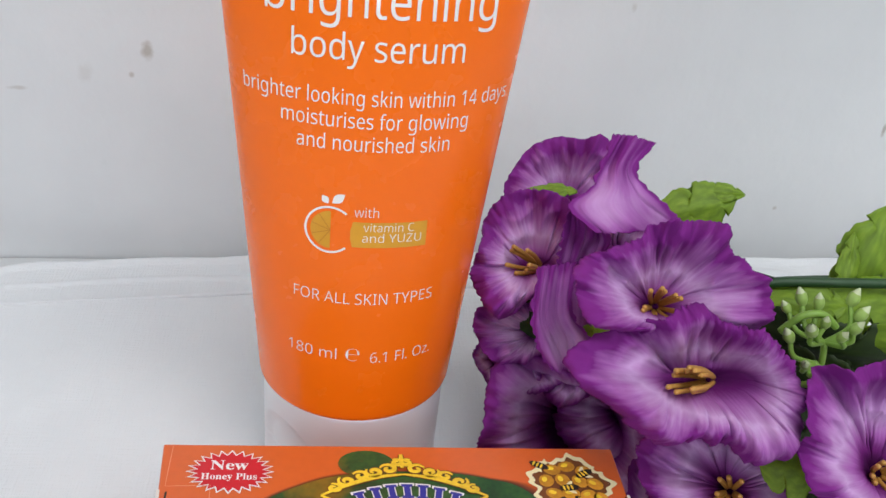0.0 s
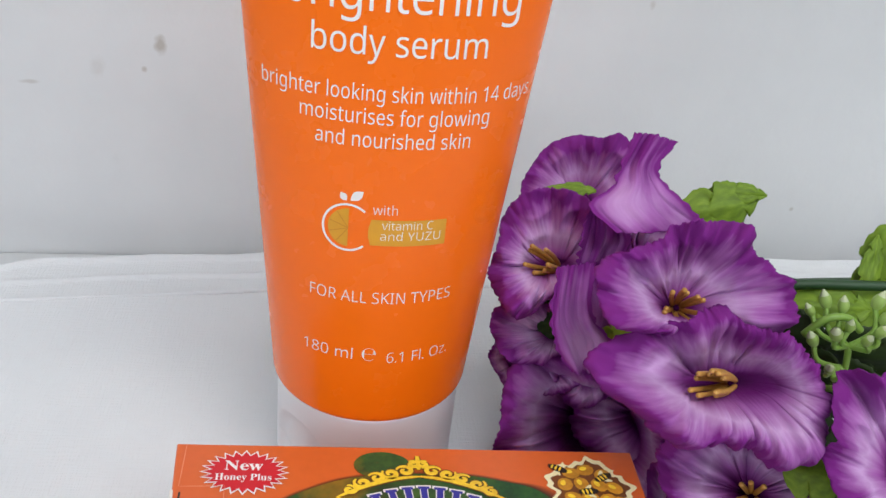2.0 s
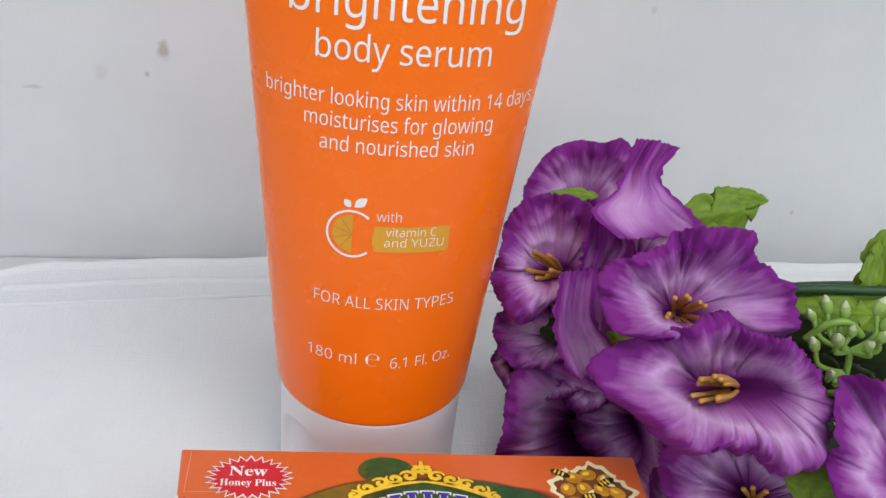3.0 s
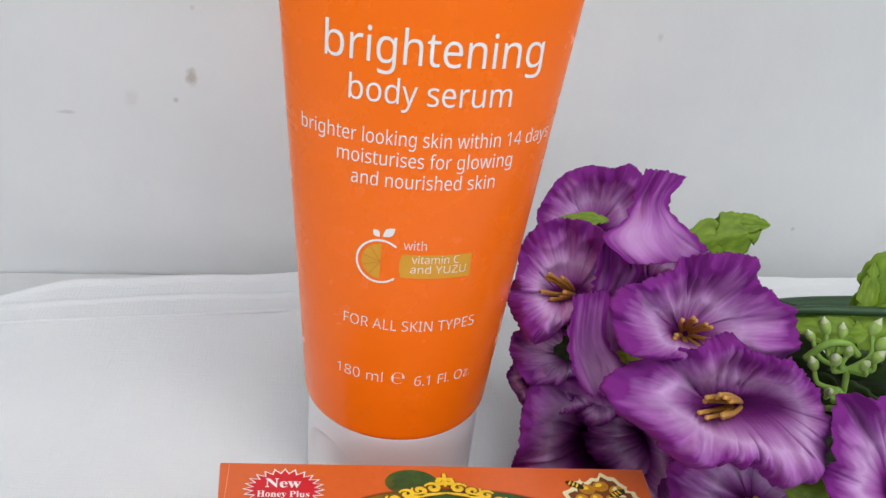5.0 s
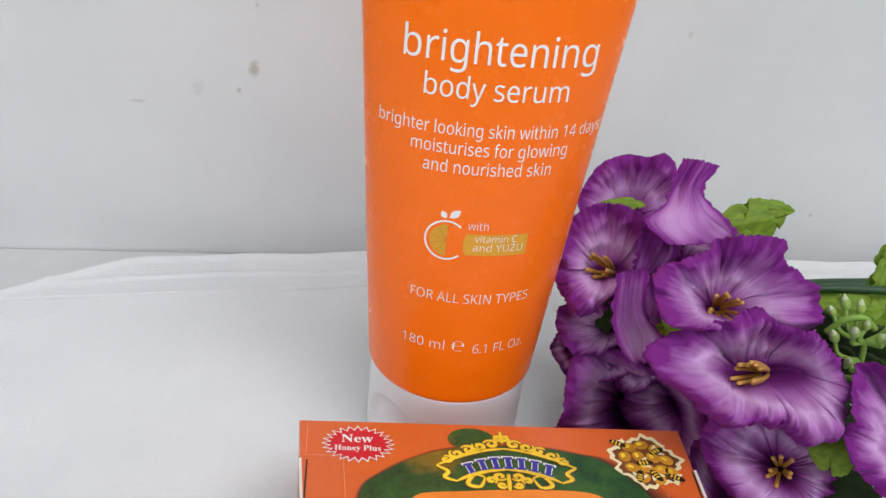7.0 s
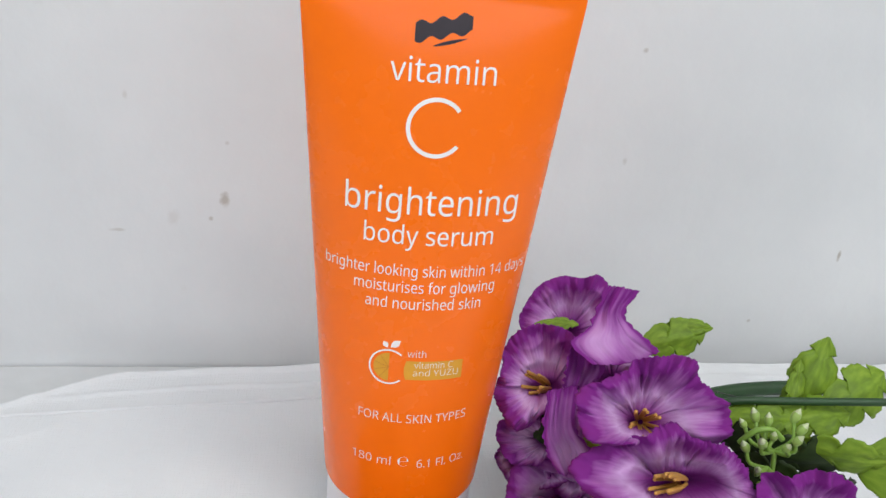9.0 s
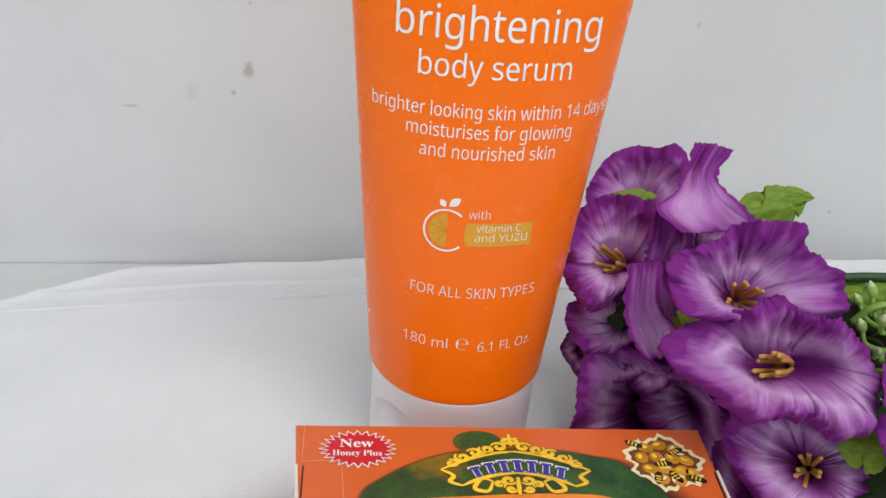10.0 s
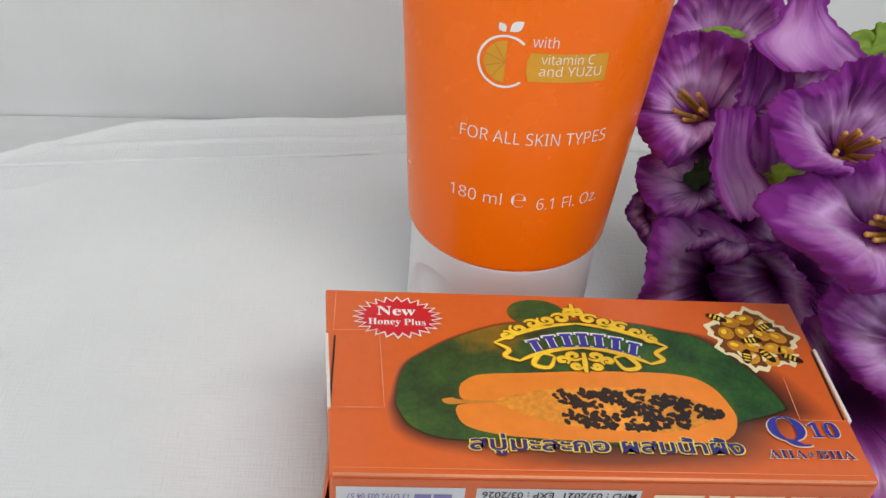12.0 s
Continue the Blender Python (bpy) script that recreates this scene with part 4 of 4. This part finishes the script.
def stamens(flower, count, long, way, spread, seed):
    rnd = random.Random(seed)
    w = Vector(way).normalized()
    for i in range(count):
        a = math.tau * i / count + rnd.uniform(-0.3, 0.3)
        side = w.orthogonal().normalized()
        out = (side * math.cos(a) + w.cross(side) * math.sin(a))
        L = long * rnd.uniform(0.75, 1.1)
        base = Vector((0, 0, 0.0012)) + out * 0.0012
        tip = base + (w + out * spread * rnd.uniform(0.5, 1.2)).normalized() * L
        bend = (base + tip) / 2 + out * L * 0.03
        v, f = rod(smooth_line([base, bend, tip], 4), 0.00062, 8, 0.95)
        head = bmesh.new()
        bmesh.ops.create_icosphere(head, subdivisions=2, radius=0.00062, matrix=Matrix.Translation(tip) @ Matrix.Diagonal((1, 1, 1.3, 1)))
        hv, hf = [p.co.copy() for p in head.verts], [tuple(q.index for q in fc.verts) for fc in head.faces]
        head.free()
        part("stamen", mesh_of("stamen", *joined([(v, f), (hv, hf)])), M_STAMEN, flower, "ochre plastic stamen")


# Flower places, rims and petal edges are shaped to fit the camera's view.
VIEW = Matrix((VIEW_SIDE, VIEW_RISE, VIEW_FACE)).transposed().to_4x4()
JOINT = Vector((0.085, 0.052, 0.012))


def flower(place, way, rim, seed, ruffle=1.0, slit=(1.0, 1.0), cup=1.9, pistil=None, dark=1.0):
    ob = silk(part("flower", corolla(rim, seed, ruffle, slit, cup, dark), M_PETAL, bouquet, "violet silk trumpet flower with a pale middle"))
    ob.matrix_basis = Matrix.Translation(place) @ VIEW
    if pistil:
        stamens(ob, *pistil, seed)
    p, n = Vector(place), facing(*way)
    part("stem", mesh_of("stem", *rod(smooth_line([p - n * 0.0025, p - n * 0.010, (p + JOINT) / 2 - n * 0.008 - Vector((0, 0, 0.004)), JOINT], 5), 0.0011, 7)), M_STEM, bouquet)


def round_rim(way, R, depth, seed, lobes=5):
    """An even rim of five lobes for the flowers that are half hidden."""
    rnd = random.Random(seed)
    out = []
    for k in range(lobes * 2):
        a = 360 * k / (lobes * 2)
        r = R * (1.06 if k % 2 else 0.93) * rnd.uniform(0.93, 1.07)
        h = (depth - r * (math.cos(radians(a)) * way[0] + math.sin(radians(a)) * way[1])) / way[2]
        out.append((a, r, h + rnd.uniform(-0.08, 0.08) * R))
    return out


# the two open flowers in front
flower((0.0612, 0.0222, 0.0592), (0.15, 0.35, 0.9), ((0, 24.2, 15), (17, 23.9, 14), (28, 21.4, 13), (41, 21.7, 13), (53, 23.8, 13), (77, 21, 14), (90, 19.9, 15), (101, 19.7, 15), (112, 17, 17), (132, 19.1, 19), (145, 22.2, 21), (156, 23.6, 23), (165, 22.8, 25), (177, 21.5, 26), (186, 19, 26), (194, 14.3, 25), (210, 8.3, 22), (281, 5.8, 10), (332, 14, 9), (343, 21, 11)), 3, 0.7, (2.5, 1.5), 2.1, (11, 0.0115, (-0.05, 0.10, 1), 0.30))
flower((0.0715, 0.0060, 0.0507), (0.0, 0.45, 0.88), ((22, 16, 16), (46, 15.4, 15), (72, 13.6, 16), (90, 14.4, 16), (103, 18.5, 17), (113, 18.9, 17), (130, 20.2, 16), (149, 25.1, 14), (160, 32.4, 13), (169, 35.7, 15), (176, 32.9, 20), (188, 26.3, 25), (200, 22, 27), (213, 19.9, 27), (220, 14.8, 27), (256, 10.4, 27), (278, 14.3, 25), (298, 17.5, 23), (324, 18.5, 21), (353, 17.4, 18)), 17, 0.8, (9.0, 1.5), 2.2, (12, 0.0180, (-0.55, 0.10, 0.85), 0.11))
# beside the tube, and behind it
flower((0.0376, 0.0467, 0.0528), (-0.2, 0.35, 0.9), ((27, 12.7, 11), (47, 16.6, 8), (69, 19.6, 6), (92, 20.3, 5), (115, 20.7, 5), (136, 19.2, 6), (155, 16.4, 9), (178, 17.2, 12), (188, 17.7, 14), (209, 17, 17), (229, 16.3, 19), (238, 13, 19), (242, 8.4, 19), (264, 5.0, 19), (345, 6.5, 17)), 5, 0.7, (4.0, 1.2), 2.0, (7, 0.0120, (-0.50, 0.15, 0.85), 0.20))
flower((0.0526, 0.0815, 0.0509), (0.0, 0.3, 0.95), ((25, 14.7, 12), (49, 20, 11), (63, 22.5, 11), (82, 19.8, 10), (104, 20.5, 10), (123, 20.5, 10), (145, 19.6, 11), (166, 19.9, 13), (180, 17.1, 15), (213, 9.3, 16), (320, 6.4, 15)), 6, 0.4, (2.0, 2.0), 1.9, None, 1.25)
# low ones, in the shade of the others; that shade is painted into their dye
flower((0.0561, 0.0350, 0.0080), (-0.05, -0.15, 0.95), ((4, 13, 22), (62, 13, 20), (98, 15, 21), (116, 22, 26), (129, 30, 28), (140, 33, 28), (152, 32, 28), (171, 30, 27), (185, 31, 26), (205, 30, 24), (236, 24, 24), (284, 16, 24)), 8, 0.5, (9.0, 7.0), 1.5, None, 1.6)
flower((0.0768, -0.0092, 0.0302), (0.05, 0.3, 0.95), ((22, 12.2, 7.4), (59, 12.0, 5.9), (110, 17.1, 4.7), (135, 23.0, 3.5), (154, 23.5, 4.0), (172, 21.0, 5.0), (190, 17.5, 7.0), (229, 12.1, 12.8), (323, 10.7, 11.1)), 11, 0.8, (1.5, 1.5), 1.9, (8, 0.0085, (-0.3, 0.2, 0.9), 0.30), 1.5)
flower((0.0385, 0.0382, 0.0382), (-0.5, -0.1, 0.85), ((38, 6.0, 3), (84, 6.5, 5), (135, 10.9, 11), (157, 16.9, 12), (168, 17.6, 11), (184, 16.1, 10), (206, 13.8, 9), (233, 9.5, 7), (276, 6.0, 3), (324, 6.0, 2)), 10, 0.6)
# partly out of sight, then gap fillers; shade is put into their dye too
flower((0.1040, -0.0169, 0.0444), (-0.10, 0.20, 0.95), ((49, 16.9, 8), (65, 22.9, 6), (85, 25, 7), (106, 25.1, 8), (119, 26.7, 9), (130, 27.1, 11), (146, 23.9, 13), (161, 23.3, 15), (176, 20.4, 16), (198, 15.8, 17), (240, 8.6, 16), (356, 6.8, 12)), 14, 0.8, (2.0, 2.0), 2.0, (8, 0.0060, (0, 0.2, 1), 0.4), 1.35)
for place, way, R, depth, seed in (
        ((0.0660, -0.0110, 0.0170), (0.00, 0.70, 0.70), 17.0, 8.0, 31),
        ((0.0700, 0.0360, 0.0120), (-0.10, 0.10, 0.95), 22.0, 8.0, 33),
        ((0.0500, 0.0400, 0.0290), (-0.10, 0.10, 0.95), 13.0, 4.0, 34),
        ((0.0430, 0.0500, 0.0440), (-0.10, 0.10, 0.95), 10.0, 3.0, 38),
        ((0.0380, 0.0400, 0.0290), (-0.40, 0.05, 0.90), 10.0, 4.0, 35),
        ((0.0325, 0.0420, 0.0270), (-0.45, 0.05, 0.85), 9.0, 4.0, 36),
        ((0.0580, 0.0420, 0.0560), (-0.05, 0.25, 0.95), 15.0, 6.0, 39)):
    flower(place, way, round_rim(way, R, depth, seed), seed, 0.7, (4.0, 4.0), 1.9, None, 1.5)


def petal(place, left, right, seed, belly=2.0, edge=0.42, pale=0.52):
    """A petal of a half-closed flower: a draped sheet between two edges (millimetres), pale within, violet at its border."""
    la, ra = smooth_line(left, 12), smooth_line(right, 12)
    n = min(len(la), len(ra)) - 1

    def sheet(u, v):
        k = min(v * n, n - 1e-6)
        i = int(k)
        a = la[i] + (la[i + 1] - la[i]) * (k - i)
        b = ra[i] + (ra[i + 1] - ra[i]) * (k - i)
        p = Vector(a + (b - a) * u)
        s = u * 2 - 1
        end = v ** 8 + (1 - v) ** 8
        p.z += belly * (1 - s * s) + 0.35 * belly * math.sin(s * 6 + seed + 2 * v) * (0.3 + v) + 1.9 * noise.noise(Vector((s * 2.2, v * 2.6, seed))) - 4.0 * max(0.0, 0.12 - abs(noise.noise(Vector((s * 2.4 + 5, v * 0.9, seed)))))
        p.y += end * (0.9 * noise.noise(Vector((s * 5, v, seed))) + 0.55 * noise.noise(Vector((s * 16, v, seed))) + 0.3 * noise.noise(Vector((s * 40, v, seed)))) - 1.3 * v ** 4 * (1 - s * s)
        p.x += abs(s) ** 12 * (1.1 * noise.noise(Vector((v * 14, s, seed))) + 0.3 * noise.noise(Vector((v * 40, s, seed))))
        return p * 0.001

    v, f, uv = grid(56, 60, sheet)
    uv = [(a[0] * 0.14, pale + edge * min(1, abs(a[0] * 2 - 1) ** 4 + 0.9 * (1 - a[1]) ** 2 + 0.8 * a[1] ** 9)) for a in uv]
    ob = silk(part("petal", mesh_of("petal", v, f, uv), M_PETAL, bouquet, "folded violet petal with a pale middle"))
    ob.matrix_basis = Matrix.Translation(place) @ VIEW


petal((0.0503, 0.0465, 0.0924), ((0.0, 0.0, 0.0), (-3.0, -6.9, 0.0), (-5.9, -13.1, 2.0), (-11.5, -17.7, 6.0), (-5.6, -23.9, 8.0)), ((11.3, -1.7, -4.0), (5.8, -8.3, 0.0), (8.3, -12.8, -2.0), (13.1, -17.0, -2.0), (17.3, -20.6, -4.0)), 1, 3.0, 0.42, 0.47)
petal((0.0401, 0.0365, 0.0785), ((0.0, 0.0, 0.0), (-1.9, -6.9, 0.0), (-2.7, -14.2, -2.0)), ((6.2, -2.8, 3.0), (10.3, -8.9, -3.0), (6.5, -14.0, -6.0)), 4, -1.5, 0.25, 0.72)
petal((0.0309, 0.0211, 0.0637), ((1.5, 5.0, -4.0), (-0.6, -6.0, 2.0), (0.6, -13.0, 3.5), (4.0, -18.2, 4.0)), ((11.5, 6.5, -9.0), (9.5, -5.0, -3.0), (13.5, -11.5, 0.0), (12.0, -16.5, 2.0)), 7, -1.5, 0.45, 0.42)
petal((0.0309, 0.0211, 0.0637), ((7.4, 2.9, -9.0), (8.0, -5.8, -8.0), (7.5, -14.0, -7.0)), ((21.6, 6.3, -12.0), (22.4, -3.8, -11.0), (18.5, -12.0, -9.0)), 9, 1.5, 0.25, 0.66)


def leaf_blade(base, tip, wide, up, bend=0.15, seed=1, teeth=9, lobes=2.6):
    base, tip, up = Vector(base), Vector(tip), Vector(up).normalized()
    along = tip - base
    side = along.cross(up).normalized()
    up = side.cross(along).normalized()
    L = along.length
    off = Vector((seed * 5.1, 0, 0))

    def sheet(u, v):
        s = u * 2 - 1
        w = wide * math.sin(math.pi * v ** 0.75) ** 0.8 if 0 < v < 1 else 0.0
        lobe = (v * lobes) % 1.0
        w *= 1.15 - 0.55 * max(0.0, (lobe - 0.62) / 0.38) ** 1.5 + 0.10 * (((v * teeth) % 1.0) - 0.5)
        z = bend * L * math.sin(math.pi * v) - 0.28 * abs(s) * w + 0.03 * L * noise.noise(Vector((s * 1.5, v * 3, 0)) + off) + 0.008 * L * math.sin(v * 26 + abs(s) * 5) * abs(s)
        return base + along * (v + 0.13 * abs(s) * math.sin(math.pi * v)) + side * s * max(w, 0.0004) + up * z

    return mesh_of("leaf", *grid(14, 44, sheet))


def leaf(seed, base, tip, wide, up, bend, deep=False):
    silk(part("leaf", leaf_blade(base, tip, wide, up, bend, seed), M_LEAF_SHADED if deep else M_LEAF, bouquet, "dark green silk leaf with shade in its colour" if deep else "toothed yellow-green silk leaf"), 0.00025)


leaf(1, (0.0760, 0.0560, 0.0720), (0.0912, 0.0529, 0.0737), 0.0024, (0.1, -0.75, 0.6), 0.16)
leaf(2, (0.0676, 0.0509, 0.0672), (0.0892, 0.0527, 0.0727), 0.0058, (0.1, -0.8, 0.5), 0.08)
leaf(3, (0.1160, 0.0330, 0.0480), (0.1270, 0.0450, 0.0770), 0.0068, (-0.2, -0.9, 0.2), 0.06)
leaf(4, (0.1130, 0.0300, 0.0520), (0.1180, 0.0420, 0.0700), 0.0026, (-0.2, -0.9, 0.2), 0.06)
leaf(5, (0.0900, 0.0290, 0.0560), (0.1130, 0.0260, 0.0580), 0.0055, (0.0, -0.7, 0.7), 0.10)
leaf(6, (0.1050, 0.0270, 0.0560), (0.1330, 0.0300, 0.0580), 0.0062, (0.0, -0.6, 0.8), 0.10)
leaf(7, (0.1100, 0.0200, 0.0540), (0.1380, 0.0100, 0.0560), 0.0060, (0.1, -1.0, -0.1), 0.10)
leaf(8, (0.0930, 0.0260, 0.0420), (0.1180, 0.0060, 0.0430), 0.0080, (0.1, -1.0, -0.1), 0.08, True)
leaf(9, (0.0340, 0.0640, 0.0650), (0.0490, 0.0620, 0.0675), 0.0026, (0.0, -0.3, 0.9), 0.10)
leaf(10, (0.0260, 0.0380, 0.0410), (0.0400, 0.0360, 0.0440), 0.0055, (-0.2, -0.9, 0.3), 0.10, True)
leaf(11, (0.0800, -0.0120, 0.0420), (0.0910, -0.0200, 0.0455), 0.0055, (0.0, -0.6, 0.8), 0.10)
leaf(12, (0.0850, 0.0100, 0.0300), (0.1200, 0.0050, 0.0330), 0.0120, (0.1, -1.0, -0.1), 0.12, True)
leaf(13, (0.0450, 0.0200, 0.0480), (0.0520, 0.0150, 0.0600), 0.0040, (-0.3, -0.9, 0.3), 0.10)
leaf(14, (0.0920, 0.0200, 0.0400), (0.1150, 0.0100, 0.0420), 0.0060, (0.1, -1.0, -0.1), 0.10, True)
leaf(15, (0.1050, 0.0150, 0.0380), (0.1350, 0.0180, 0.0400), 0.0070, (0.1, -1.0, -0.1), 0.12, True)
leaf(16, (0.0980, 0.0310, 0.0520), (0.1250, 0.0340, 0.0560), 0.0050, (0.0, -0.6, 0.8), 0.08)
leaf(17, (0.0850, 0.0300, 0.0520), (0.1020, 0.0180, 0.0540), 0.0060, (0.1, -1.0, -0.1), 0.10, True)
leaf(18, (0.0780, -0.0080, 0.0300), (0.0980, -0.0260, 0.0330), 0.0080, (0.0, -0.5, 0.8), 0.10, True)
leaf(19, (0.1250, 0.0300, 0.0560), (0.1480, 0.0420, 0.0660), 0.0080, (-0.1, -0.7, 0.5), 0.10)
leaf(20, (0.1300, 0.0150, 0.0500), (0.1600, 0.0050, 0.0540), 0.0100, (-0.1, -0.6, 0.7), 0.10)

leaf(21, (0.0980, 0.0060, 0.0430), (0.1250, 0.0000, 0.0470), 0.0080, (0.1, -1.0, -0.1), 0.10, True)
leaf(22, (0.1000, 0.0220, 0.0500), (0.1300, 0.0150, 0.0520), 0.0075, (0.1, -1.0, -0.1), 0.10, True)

# spray of small buds
ROOT = Vector((0.1029, 0.0092, 0.0472))
BUDS = ((0.0901, 0.0141, 0.0649), (0.0939, 0.0156, 0.0662), (0.0967, 0.0133, 0.0669), (0.0972, 0.0092, 0.0644), (0.1044, 0.0138, 0.0677), (0.1035, 0.0080, 0.0640), (0.1002, 0.0065, 0.0628),
        (0.0933, 0.0069, 0.0638), (0.0899, 0.0088, 0.0604), (0.0921, 0.0030, 0.0574), (0.0950, 0.0019, 0.0564), (0.1056, 0.0110, 0.0654))
hub = Vector((0.0970, 0.0075, 0.0548))
fork = Vector((0.0990, 0.0100, 0.0590))
pieces = [rod(smooth_line([JOINT, (0.0980, 0.020, 0.038), ROOT, hub], 5), 0.0009, 7), rod(smooth_line([ROOT.lerp(hub, 0.5), hub.lerp(fork, 0.6) + Vector((0.001, 0, 0)), fork], 4), 0.0008, 7)]
starts = []
for k, b in enumerate(BUDS):
    q = Vector(b)
    starts.append(min((hub, fork), key=lambda c: (c - q).length))
    side = Vector((0.0022 * (1 if q.x > starts[-1].x else -1), -0.0015, -0.0006))
    pieces.append(rod(smooth_line([starts[-1], starts[-1].lerp(q, 0.55) + side, q], 5), 0.00062, 7))
spray = part("bud_spray", mesh_of("bud_spray", *joined(pieces)), M_STEM, bouquet, "light green sprig with small buds")
for i, b in enumerate(BUDS):
    q, d = Vector(b), (Vector(b) - starts[i] + Vector((0, -0.001, 0.006))).normalized()
    turn = frame_for(q, d)
    small = 0.85 + 0.35 * ((i * 37) % 10) / 10

    def bud(u, v, k=1.0):
        r = small * 0.00115 * math.sin(math.pi * min(0.97, 0.18 + 0.82 * v)) ** 0.8 * k
        return turn @ Vector((r * math.cos(u * math.tau), r * math.sin(u * math.tau), small * 0.0042 * v - 0.0004))
    part("bud", mesh_of("bud", *grid(10, 8, bud, wrap=True)[:2]), M_BUD, spray, "cream bud")
    part("bud_cup", mesh_of("bud_cup", *grid(10, 4, lambda u, v: bud(u, v * 0.68, 1.16), wrap=True)[:2]), M_BUDCUP, spray)

# main stems, lying on the cloth
part("main_stem", mesh_of("main_stem", *rod(smooth_line([JOINT, (0.100, 0.090, 0.006), (0.1346, 0.1110, 0.0042), (0.2033, 0.1180, 0.0040), (0.29, 0.125, 0.0038)], 8), 0.0030, 10)), M_DARKSTEM, bouquet, "dark green wrapped main stem")
part("side_stem", mesh_of("side_stem", *rod(smooth_line([(0.0850, 0.0330, 0.0560), (0.0946, 0.0310, 0.0612), (0.1166, 0.0290, 0.0632), (0.1650, 0.0260, 0.0665)], 6), 0.0013, 9)), M_DARKSTEM, bouquet, "dark green side stem")
part("side_stem", mesh_of("side_stem", *rod(smooth_line([(0.0890, 0.0125, 0.0600), (0.0924, 0.0116, 0.0653), (0.0973, 0.0114, 0.0660), (0.1011, 0.0107, 0.0630)], 6), 0.0009, 8)), M_STEM, bouquet)
part("thread", mesh_of("thread", *rod(smooth_line([(0.086, 0.030, 0.0655), (0.092, 0.0315, 0.063), (0.098, 0.033, 0.0605)], 4), 0.00018, 5)), M_LOGO, bouquet, "loose dark thread")
